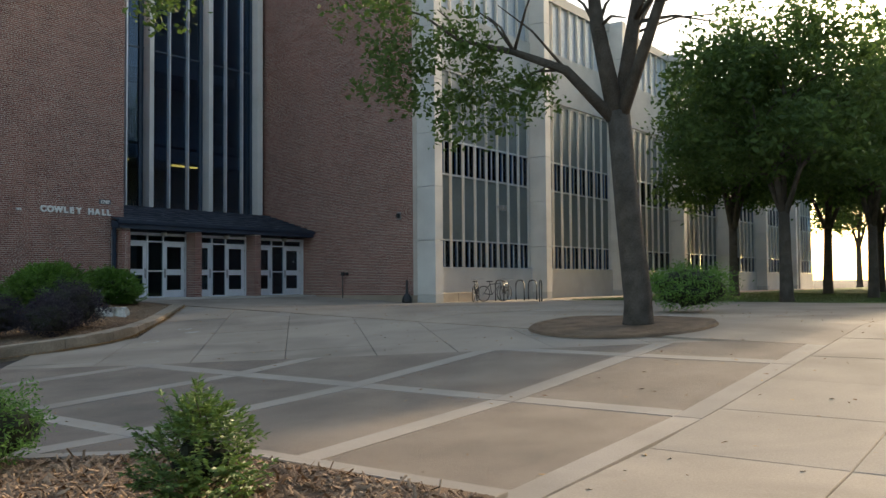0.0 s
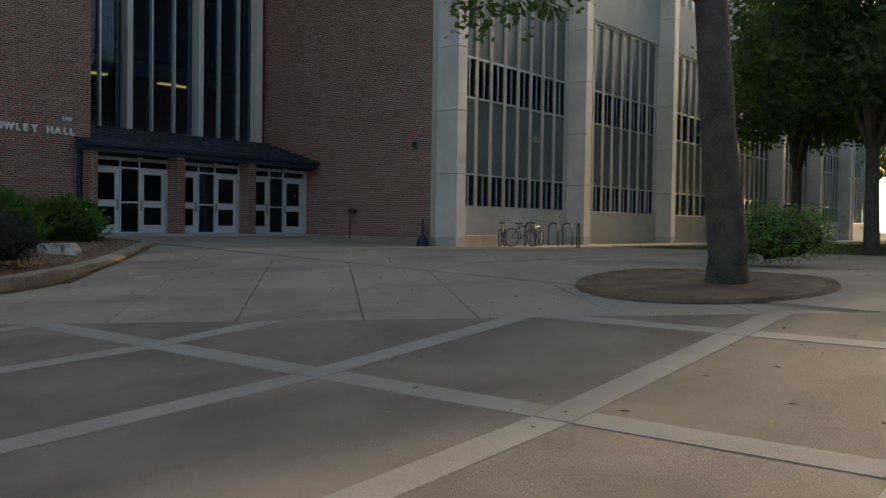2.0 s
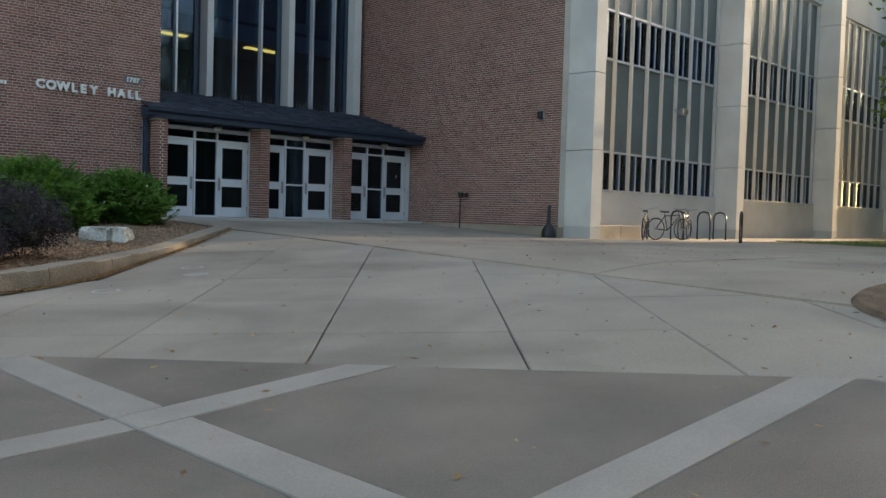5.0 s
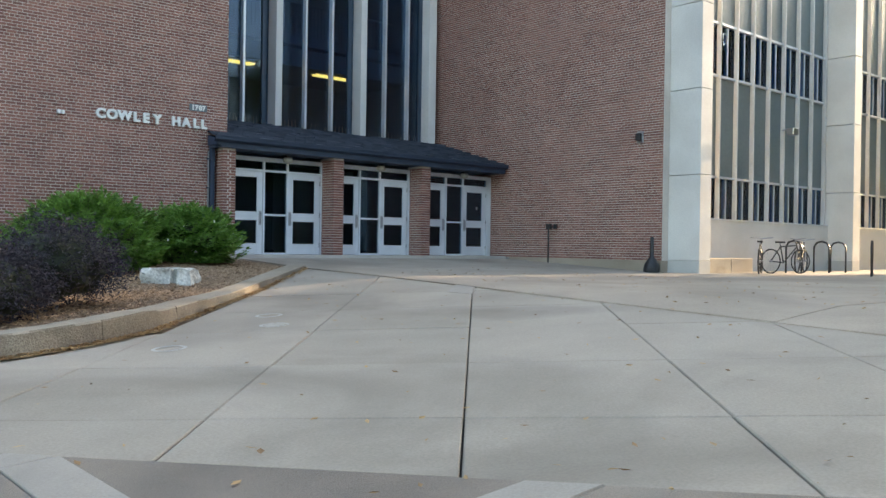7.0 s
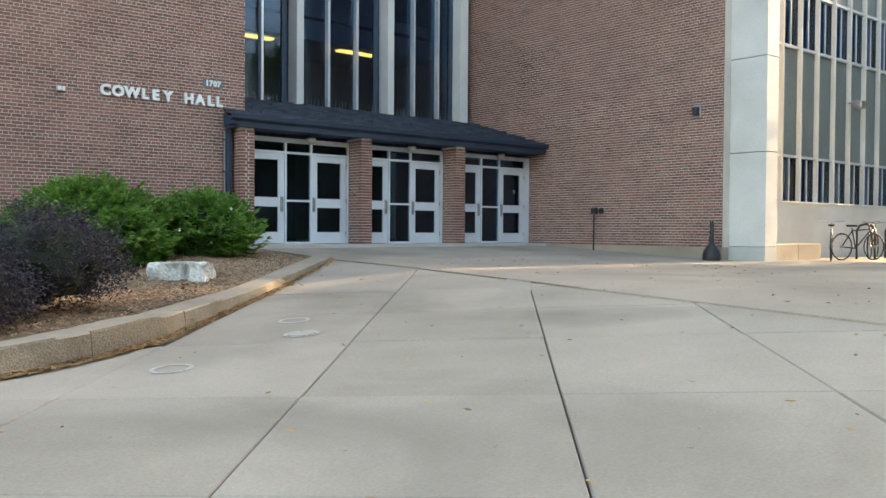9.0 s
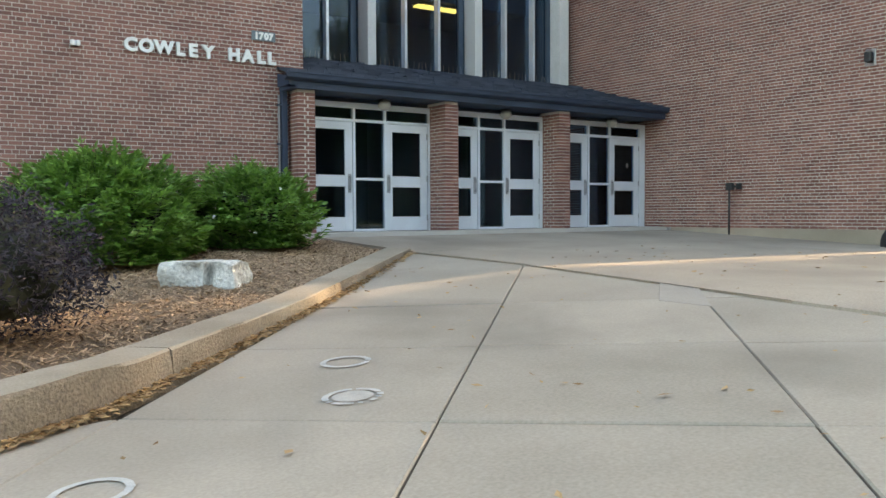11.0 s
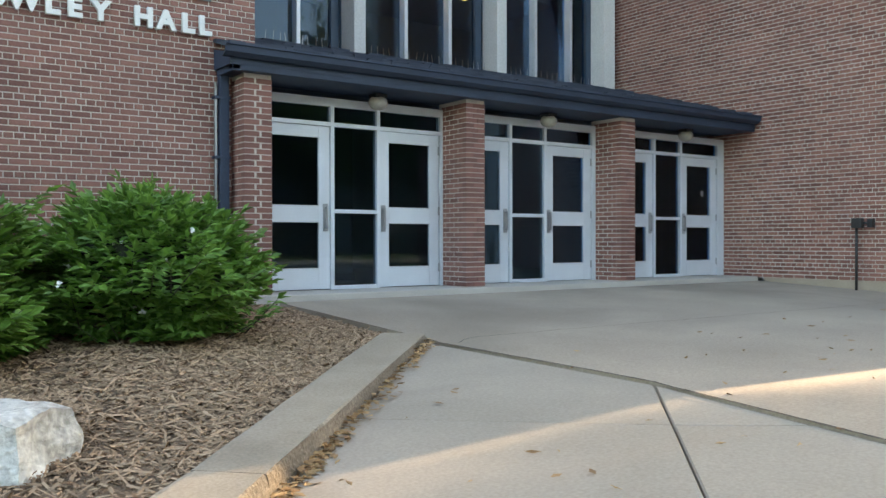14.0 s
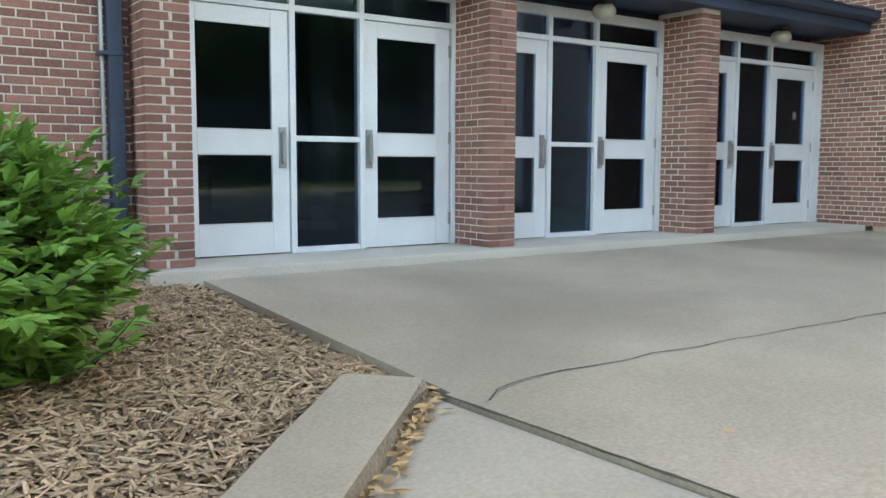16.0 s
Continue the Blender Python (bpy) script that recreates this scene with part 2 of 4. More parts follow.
# ---- large structure ----
def walls_of_brick(name, origin, along, normal, length, z0, z1, label, gaps=()):
    """A mortar wall with real bricks on its face, in stretcher courses with every sixth course of headers. along and normal are unit vectors in plan."""
    a, n, o = Vector((*along, 0)), Vector((*normal, 0)), Vector((*origin, 0))
    course, pitch, proud = 0.0677, 0.2032, 0.008
    p = [o, o + a * length, o + a * length - n * 0.35, o - n * 0.35]
    verts = [(q.x, q.y, z) for z in (z0, z1) for q in p]
    wall = mesh_ob(name, verts, [(0, 1, 5, 4), (1, 2, 6, 5), (2, 3, 7, 6), (3, 0, 4, 7), (4, 5, 6, 7), (3, 2, 1, 0)], MORTAR)
    tagged(wall, label, "wall", kind="structure")
    vs, fs = [], []
    rng = random.Random(name)
    for r in range(int((z1 - z0) / course)):
        z = z0 + r * course
        step = pitch / 2 if r % 6 == 3 else pitch
        s = -pitch / 4 if r % 6 == 3 else -(r % 2) * pitch / 2
        while s < length - 0.02:
            s0, s1 = max(s + 0.006, 0), min(s + step - 0.006, length)
            s += step
            if s1 - s0 < 0.04 or any(g[0] < (s0 + s1) / 2 < g[1] and g[2] < z < g[3] for g in gaps):
                continue
            out = n * (proud + rng.uniform(-0.002, 0.002))
            k = len(vs)
            for q in (Vector(), out):
                c = 0.002 if q.length else 0
                for t, zz in ((s0 + c, z + 0.006 + c), (s1 - c, z + 0.006 + c), (s1 - c, z + course - 0.006 - c), (s0 + c, z + course - 0.006 - c)):
                    w = o + a * t + q
                    vs.append((w.x, w.y, zz))
            fs += [(k + 4, k + 5, k + 6, k + 7), (k, k + 1, k + 5, k + 4), (k + 1, k + 2, k + 6, k + 5), (k + 2, k + 3, k + 7, k + 6), (k + 3, k, k + 4, k + 7)]
    tagged(mesh_ob("brickwork", vs, fs, BRICK, wall), kind="stuff")
    return wall


WEST_LEN = 15.0
wall_west = walls_of_brick("wall_west", (-0.7 - WEST_LEN, -0.22), (1, 0), (0, -1), WEST_LEN, -1.35, 15.8, "red-brown brick wall with pale mortar beside the entrance")
wall_return = walls_of_brick("wall_return", (-0.7, -0.19), (0, 1), (1, 0), 3.1, 0.0, 15.8, "narrow brick return beside the tall windows")
wall_east = walls_of_brick("wall_east", (8.63, 3.2), (0, -1), (-1, 0), 9.7, -0.02, 15.8, "tall red-brown brick wall beside the entrance doors")
boxes("wall_base", [((8.60, -6.5, -0.5), (8.98, -0.9, -0.016))], CONCRETE, None, 0.004)
tagged(bpy.data.objects["wall_base"], "low grey concrete footing under the brick wall", "wall base", kind="structure")

# bodies of the building behind the brick
boxes("wall_back_west", [((-15.7, 0.135, -1.3), (-1.06, 9.0, 15.8))], INSIDE)
boxes("wall_back_east", [((8.99, -6.1, -0.6), (66.0, 9.0, 15.4))], INSIDE)
boxes("wall_hall_back", [((-1.05, 8.0, -0.3), (8.98, 8.3, 15.8))], INSIDE)
boxes("roof", [((-1.05, 2.6, 15.5), (8.98, 8.0, 15.8))], PRECAST_DARK)
for n in ("wall_back_west", "wall_back_east", "wall_hall_back", "roof"):
    tagged(bpy.data.objects[n], "plain closing part of the hall building", "building", kind="structure")
boxes("floor_hall", [((-0.69, 0.06, -0.3), (8.98, 8.0, -0.004))], INSIDE_FLOOR)
boxes("floor_upper", [((-0.69, 3.05, 3.35), (8.98, 8.0, 3.72)), ((-0.69, 4.9, 6.152), (8.98, 8.0, 6.75)), ((-0.69, 5.2, 6.95), (8.98, 8.0, 7.3)), ((-0.69, 5.2, 10.3), (8.98, 8.0, 10.75))], INSIDE)
for n in ("floor_hall", "floor_upper"):
    tagged(bpy.data.objects[n], "dim floor inside the hall", "floor", kind="structure")
boxes("ceiling", [((-0.69, 0.1, 2.62), (8.6, 3.0, 2.75))], INSIDE)
tagged(bpy.data.objects["ceiling"], "low plain ceiling inside the doors", "ceiling", kind="structure")


# ---- tall windows above the canopy ----
def tall_windows():
    root = tagged(empty("window_1", (4, 2.9, 3.7)), "tall dark glazing between white columns above the canopy", "window", kind="structure")
    inv = Matrix.Translation((-4, -2.9, -3.7))

    def child(ob):
        ob.parent = root
        ob.matrix_parent_inverse = inv
        return ob
    z0, z1 = 3.64, 15.6
    edges = [-0.69, 0.35, 1.33, 2.32, 3.42, 4.38, 5.38, 6.47, 7.42, 8.28]
    for a, b in zip(edges, edges[1:]):
        for za, zb in ((z0, 10.5), (10.5, z1)):
            pane = child(boxes("pane", [((a + 0.03, 2.90, za + 0.02), (b - 0.03, 2.912, zb - 0.02))], WINDOW))
            pane.visible_shadow = False
    for x in (0.35, 1.33, 3.42, 4.38, 6.47, 7.42):
        child(boxes("mullion", [((x - 0.035, 2.74, z0), (x + 0.035, 2.93, z1))], BRIGHT_METAL, None, 0.006))
    for x in (2.05, 2.56, 5.11, 5.62, 8.02, -0.62):
        child(boxes("dark_frame", [((x - 0.07, 2.84, z0), (x + 0.07, 2.95, z1))], NAVY_FRAME, None, 0.006))
    for a, b in ((2.21, 2.43), (5.26, 5.49), (8.08, 8.40)):
        child(boxes("column", [((a, 2.46, z0), (b, 3.0, z1))], WHITE_STONE, None, 0.012))
    child(boxes("ledge", [((-0.69, 2.505, 3.52), (8.6, 3.05, 3.72))], NAVY_FRAME, None, 0.01))
    child(boxes("crossbar", [((-0.69, 2.86, z - 0.04), (8.6, 2.95, z + 0.04)) for z in (10.5,)], NAVY_FRAME))


tall_windows()


def bird_spikes():
    bm = bmesh.new()
    rng = random.Random(5)
    x = -0.6
    while x < 8.0:
        if not any(abs(x - c) < 0.2 for c in (2.32, 5.38)):
            tube(bm, [(x, 2.66, 3.70), (x + rng.uniform(-0.03, 0.03), 2.66 + rng.uniform(-0.04, 0.04), 3.98)], [0.005, 0.003], 4)
        x += 0.13
    tagged(bm_ob("ledge_spikes", bm, STEEL), "row of thin metal spikes on the window ledge", "spikes", kind="stuff")


bird_spikes()


def balcony_rail(z):
    root = tagged(empty("balcony_railing", (4, 5.2, z)), "thin pale metal balusters along an inside gallery", "railing")
    for x in np.arange(-0.6, 8.5, 0.14):
        ob = boxes("baluster", [((x - 0.012 - 4, -0.012, 0), (x + 0.012 - 4, 0.012, 1.0))], STEEL, root) if x < -0.5 else None
        if ob:
            first = ob
        else:
            o = new("baluster", first.data)
            o.parent, o.location = root, (x + 0.6, 0, 0)
    boxes("handrail", [((-4.6, -0.03, 1.0), (4.6, 0.03, 1.06))], STEEL, root, 0.01)


balcony_rail(7.3)


def ceiling_light(x, y, z):
    root = tagged(empty("ceiling_light", (x, y, z)), "glowing yellow ceiling light panel inside the hall", "ceiling light", "hall ceiling lights")
    boxes("housing", [((-0.75, -0.18, 0.0), (0.75, 0.18, 0.05))], ALUMINIUM, root, 0.01)
    boxes("diffuser", [((-0.7, -0.15, -0.05), (0.7, 0.15, -0.002))], CEILING_LAMP, root, 0.012)
    return root


lamp = ceiling_light(6.1, 5.35, 6.1)
copy_thing(lamp, pose(2.35, 5.35, 6.1))


# ---- entrance ----
def pillar(x0, x1):
    """A brick pillar between the door bays with its bricks laid singly."""
    root = boxes("entrance_pillar", [((x0 + 0.006, -0.594, 0.0), (x1 - 0.006, 0.05, 2.585))], MORTAR)
    tagged(root, "square red-brown brick pillar between the entrance doors", "pillar", "entrance pillars", kind="structure")
    return root


PILLARS = [(-1.0, -0.65), (2.22, 2.545), (5.28, 5.61)]
pillars = [pillar(*p) for p in PILLARS]
boxes("door_step", [((-1.06, -0.80, -0.4), (8.59, 0.06, -0.002))], PALE_SLAB, None, 0.012)
tagged(bpy.data.objects["door_step"], "pale concrete threshold step along the entrance doors", "step", kind="structure")


def door_leaf(flip):
    """One glazed aluminium door, 1.0 m wide, hinged at x = 0 and pulled at x = 1 (mirrored if flip)."""
    root = tagged(empty("entrance_door"), "closed aluminium entrance door with dark glass panes", "door", "entrance doors")

    def bx(name, parts, m, bevel=0.0):
        if flip:
            parts = [((1.0 - hi[0], lo[1], lo[2]), (1.0 - lo[0], hi[1], hi[2])) for lo, hi in parts]
        return boxes(name, parts, m, root, bevel)
    bx("leaf_frame", [((0.005, -0.03, 0.01), (0.165, 0.02, 2.125)), ((0.835, -0.03, 0.01), (0.995, 0.02, 2.125)), ((0.165, -0.029, 0.01), (0.835, 0.019, 0.275)),
                      ((0.165, -0.029, 0.885), (0.835, 0.019, 1.085)), ((0.165, -0.029, 1.985), (0.835, 0.019, 2.125))], ALUMINIUM, 0.004)
    bx("glass_bead", [((0.165, -0.034, z0), (0.835, -0.0285, z0 + 0.012)) for z0 in (0.275, 0.873, 1.085, 1.973)], BRIGHT_METAL)
    for z0, z1 in ((0.275, 0.885), (1.085, 1.985)):
        bx("pane", [((0.163, -0.008, z0), (0.837, 0.002, z1))], DOOR_GLASS).visible_shadow = False
    bx("pull_plate", [((0.895, -0.042, 0.76), (0.965, -0.029, 1.12))], STEEL, 0.004)
    bx("handle", [((0.917, -0.092, 0.80), (0.942, -0.072, 1.08)), ((0.917, -0.075, 0.80), (0.942, -0.040, 0.83)), ((0.917, -0.075, 1.05), (0.942, -0.040, 1.08))], STEEL, 0.006)
    bx("hinge", [((-0.004, -0.045, z), (0.018, -0.028, z + 0.12)) for z in (0.2, 1.0, 1.85)], STEEL, 0.004)
    return root


def door_frame(x0, x1, c):
    """The fixed frame of one bay: jambs, mullions, transom lights and the middle pane. c is the middle."""
    root = tagged(empty("door_frame", (c, 0, 0)), "aluminium door frame with a fixed dark middle pane", "door frame", "door frames", kind="structure")
    a, b = x0 - c, x1 - c
    parts = [((a, -0.05, 0), (-1.375, 0.06, 2.50)), ((1.375, -0.05, 0), (b, 0.06, 2.50))]
    parts += [((-0.38, -0.055, 0.0), (-0.325, 0.06, 2.40)), ((0.325, -0.055, 0.0), (0.375, 0.06, 2.40))]
    parts += [((-1.375, -0.052, 2.13), (1.375, 0.058, 2.185)), ((-1.375, -0.052, 2.39), (1.375, 0.058, 2.50))]
    parts += [((-0.325, -0.045, 0.0), (0.325, 0.05, 0.05)), ((-0.325, -0.045, 1.0), (0.325, 0.05, 1.05))]
    boxes("frame", parts, ALUMINIUM, root, 0.004)
    for p in [(-0.325, 0.325, 0.05, 1.0), (-0.325, 0.325, 1.05, 2.13), (-1.375, -0.375, 2.185, 2.39), (-0.325, 0.325, 2.185, 2.39), (0.375, 1.375, 2.185, 2.39)]:
        boxes("pane", [((p[0], -0.006, p[2]), (p[1], 0.004, p[3]))], DOOR_GLASS, root).visible_shadow = False
    return root


leaf_left, leaf_right = door_leaf(False), door_leaf(True)
for i, (x0, x1, c) in enumerate(((-0.65, 2.22, 0.80), (2.545, 5.28, 3.83), (5.61, 8.62, 7.06))):
    door_frame(x0, x1, c)
    for leaf, x in ((leaf_left, c - 1.38), (leaf_right, c + 0.36)):
        if i:
            copy_thing(leaf, pose(x, 0, 0))
        else:
            leaf.matrix_basis = pose(x, 0, 0)


def hall_column(x, y):
    root = tagged(empty("hall_column", (x, y, -0.004)), "blue-grey square column inside the lobby", "column", "lobby columns")
    boxes("shaft", [((-0.16, -0.16, 0.12), (0.16, 0.16, 2.62))], SPANDREL, root, 0.01)
    boxes("plinth", [((-0.19, -0.19, 0.0), (0.19, 0.19, 0.12))], NAVY_FRAME, root, 0.01)
    return root


lobby_column = hall_column(2.0, 2.6)
copy_thing(lobby_column, pose(5.4, 2.6, -0.004))


def display_case():
    root = tagged(empty("display_case", (1.2, 7.6, -0.004)), "beige display case with framed notices in the lobby", "display case")
    boxes("cabinet", [((-1.2, -0.2, 0.0), (1.2, 0.38, 0.8))], DARK_METAL, root, 0.01)
    boxes("back_board", [((-1.2, 0.2, 0.8), (1.2, 0.38, 2.2))], WARM_TAN, root, 0.01)
    for i in range(4):
        boxes("notice", [((-1.08 + i * 0.56, 0.185, 1.15), (-0.68 + i * 0.56, 0.199, 1.75))], WHITE_LETTER, root)


display_case()


def dome_lamp(x):
    bm = bmesh.new()
    bmesh.ops.create_uvsphere(bm, u_segments=16, v_segments=8, radius=0.13)
    for v in bm.verts:
        v.co.z *= 0.75
    root = tagged(empty("porch_lamp", (x, -0.32, 2.45)), "round white dome lamp under the porch soffit", "lamp", "porch lamps")
    bm_ob("globe", bm, LAMP_GLOBE, root, True)
    boxes("mount", [((-0.09, -0.09, 0.06), (0.09, 0.09, 0.112))], DARK_METAL, root, 0.01)
    return root


dome = dome_lamp(0.98)
for x in (4.0, 7.2):
    copy_thing(dome, pose(x, -0.32, 2.45))

boxes("door_sticker", [((8.0, -0.0125, 1.44), (8.07, -0.009, 1.54))], STEEL)
tagged(bpy.data.objects["door_sticker"], "small pale sticker on the door glass", "sticker")


def canopy():
    """The dark canopy: a sloping shingle roof, gutter and fascia along the doors."""
    root = tagged(empty("entrance_canopy", (3.7, 0, 2.56)), "dark navy canopy roof with shingle courses and a gutter", "canopy", kind="structure")
    root_inv = Matrix.Translation((-3.7, 0, -2.56))

    def own(ob):
        ob.parent, ob.matrix_parent_inverse = root, root_inv
        return ob
    x0, x1 = -1.22, 8.58
    y0, z0, y1, z1 = -0.74, 2.825, 2.50, 3.74
    deck = [(x0, y0, z0 - 0.05), (x1, y0, z0 - 0.05), (x1, y1, z1 - 0.05), (-0.68, y1, z1 - 0.05), (-0.68, -0.24, z0 + 0.06), (x0, -0.24, z0 + 0.06)]
    n = len(deck)
    own(mesh_ob("roof_deck", deck + [(x, y, 2.64) for x, y, z in deck], [tuple(range(n)), tuple(range(2 * n - 1, n - 1, -1))] + [(i, i + n, (i + 1) % n + n, (i + 1) % n) for i in range(n)], NAVY))
    own(boxes("soffit", [((x0 + 0.05, -0.70, 2.585), (x1, 0.10, 2.635))], NAVY, None, 0.006))
    own(boxes("fascia", [((x0 + 0.03, -0.735, 2.58), (x1, -0.61, 2.74)), ((x0 + 0.03, -0.735, 2.57), (x0 + 0.13, -0.24, 2.82))], NAVY, None, 0.01))
    bm = bmesh.new()
    prof = [(-0.74, 2.71), (-0.80, 2.715), (-0.86, 2.755), (-0.87, 2.825), (-0.89, 2.83), (-0.89, 2.846), (-0.85, 2.846), (-0.84, 2.775), (-0.79, 2.735), (-0.74, 2.735)]
    rings = [[bm.verts.new((x, y, z)) for y, z in prof] for x in (x0 - 0.10, x1)]
    for k in range(len(prof)):
        bm.faces.new((rings[0][k], rings[0][(k + 1) % len(prof)], rings[1][(k + 1) % len(prof)], rings[1][k]))
    bm.faces.new(rings[0][::-1])
    bm.faces.new(rings[1])
    own(bm_ob("gutter", bm, NAVY))
    rows = 8
    rng = random.Random(11)
    slope = Vector((0, y1 - y0, z1 - z0))
    for r in range(rows):
        a, b = r / rows, (r + 1.08) / rows
        pa, pb = Vector((0, y0, z0)) + slope * a, Vector((0, y0, z0)) + slope * b
        x = (x0 if pa.y < -0.25 else -0.68) - rng.uniform(0, 0.3)
        left = x0 if pa.y < -0.25 else -0.68
        while x < x1:
            w = rng.uniform(0.28, 0.36)
            a0, a1 = max(x, left), min(x + w - 0.006, x1)
            x += w
            if a1 - a0 < 0.03:
                continue
            t = rng.uniform(0.055, 0.085)
            v = [(a0, pa.y, pa.z), (a1, pa.y, pa.z), (a1, pa.y, pa.z + t), (a0, pa.y, pa.z + t), (a0, pb.y, pb.z), (a1, pb.y, pb.z), (a1, pb.y, pb.z + 0.006), (a0, pb.y, pb.z + 0.006)]
            own(mesh_ob("shingle", v, [(0, 1, 2, 3), (3, 2, 6, 7), (1, 5, 6, 2), (4, 0, 3, 7), (5, 4, 7, 6)], SHINGLE))
    return root


canopy()


def downspout():
    root = tagged(empty("downspout", (-1.13, -0.30, -0.1)), "dark navy square downspout with brackets on the brick wall", "downspout")
    boxes("pipe", [((-0.055, -0.05, 0.05), (0.055, 0.05, 2.72))], NAVY, root, 0.008)
    boxes("cable_pipe", [((-0.105, -0.0, 0.0), (-0.075, 0.03, 2.6))], STEEL, root, 0.006)
    for z in (0.6, 1.7, 2.4):
        boxes("bracket", [((-0.12, -0.056, z), (0.07, 0.06, z + 0.03))], NAVY, root, 0.003)


downspout()


# ---- lettering ----
def letter(ch, x, z, height, depth, material, name, y):
    cu = bpy.data.curves.new(name, "FONT")
    cu.body, cu.size, cu.extrude, cu.bevel_depth, cu.offset = ch, height / 0.7, depth / 2, 0.003, 0.012 * height / 0.2
    tmp = bpy.data.objects.new(name, cu)
    me = bpy.data.meshes.new_from_object(tmp)
    bpy.data.objects.remove(tmp)
    xs = [v.co.x for v in me.vertices]
    mid = (min(xs) + max(xs)) / 2
    for v in me.vertices:
        v.co.x -= mid
    me.materials.append(material)
    ob = new(name, me)
    ob.matrix_basis = pose(x, y, z, 90, 0, 0)
    return ob


for ch, x in zip("COWLEYHALL", (-3.80, -3.55, -3.26, -2.98, -2.76, -2.50, -2.04, -1.79, -1.53, -1.33)):
    ob = letter(ch, x, 3.04, 0.205, 0.05, WHITE_LETTER, "wall_letter", -0.262)
    tagged(ob, "raised white metal capital letter on the brick wall", "letter", "building name letters")


def number_plaque():
    root = tagged(empty("number_plaque", (-1.475, -0.232, 3.525)), "small grey plaque with white number 1707", "sign")
    boxes("plate", [((-0.225, -0.02, -0.085), (0.225, 0.004, 0.085))], PLAQUE, root, 0.006)
    for i, ch in enumerate("1707"):
        ob = letter(ch, -0.14 + i * 0.093, -0.055, 0.11, 0.012, WHITE_LETTER, "digit", -0.026)
        ob.parent = root


number_plaque()


def wall_fixture(x, z):
    root = tagged(empty("wall_spotlight", (x, -0.232, z)), "small twin floodlight fixture on the brick wall", "lamp")
    boxes("plate", [((-0.07, -0.03, -0.04), (0.07, 0.004, 0.04))], ALUMINIUM, root, 0.006)
    boxes("head", [((-0.07, -0.11, -0.05), (-0.015, -0.03, 0.04)), ((0.015, -0.11, -0.05), (0.07, -0.03, 0.04))], WHITE_LETTER, root, 0.015)


wall_fixture(-4.66, 3.07)


def east_wall_lamp():
    root = tagged(empty("wall_lamp", (8.615, -5.78, 3.3)), "weathered metal wall lamp on the brick wall", "lamp")
    boxes("back_plate", [((-0.03, -0.10, -0.16), (0.006, 0.10, 0.16))], STEEL, root, 0.008)
    boxes("hood", [((-0.15, -0.07, -0.10), (-0.03, 0.07, 0.10))], DARK_METAL, root, 0.03)


east_wall_lamp()


def button_post():
    root = tagged(empty("button_post", (8.42, -2.70, ground_z(8.4, -2.7))), "thin dark post with a door opener box", "post")
    bm = bmesh.new()
    tube(bm, [(0, 0, 0), (0, 0, 1.05)], [0.022, 0.022], 10)
    bm_ob("pole", bm, DARK_METAL, root, True)
    boxes("control_box", [((-0.06, -0.10, 0.99), (0.05, 0.06, 1.15))], DARK_METAL, root, 0.012)
    boxes("side_box", [((0.03, -0.24, 1.0), (0.12, -0.15, 1.14)), ((0.0, -0.17, 1.05), (0.05, -0.08, 1.09))], DARK_METAL, root, 0.01)


button_post()


def ash_bin():
    prof = [(0.20, 0.0), (0.215, 0.03), (0.21, 0.12), (0.19, 0.22), (0.12, 0.33), (0.06, 0.40), (0.05, 0.60), (0.048, 0.90), (0.03, 0.94)]
    bm = bmesh.new()
    tube(bm, [(0, 0, z) for r, z in prof], [r for r, z in prof], 20)
    ob = bm_ob("ash_bin", bm, DARK_METAL, None, True)
    ob.location = (8.30, -6.42, ground_z(8.3, -6.4))
    tagged(ob, "black plastic cigarette bin with a long neck", "bin")


ash_bin()


# ---- facade with fins ----
FINS = [8.9 + 9.05 * k for k in range(7)]
for x in FINS:
    fin = boxes("facade_fin", [((x, -7.45, -0.6), (x + 0.53, -6.2, 0.0))], PRECAST_DARK, None, 0.01)
    tagged(fin, "tall pale precast concrete fin on the facade", "facade fin", "facade fins", kind="structure")
    for k in range(7):
        boxes("panel", [((x + 0.004, -7.446, 0.008 + k * 2.24), (x + 0.526, -6.2, 2.232 + k * 2.24))], FIN, fin, 0.012)


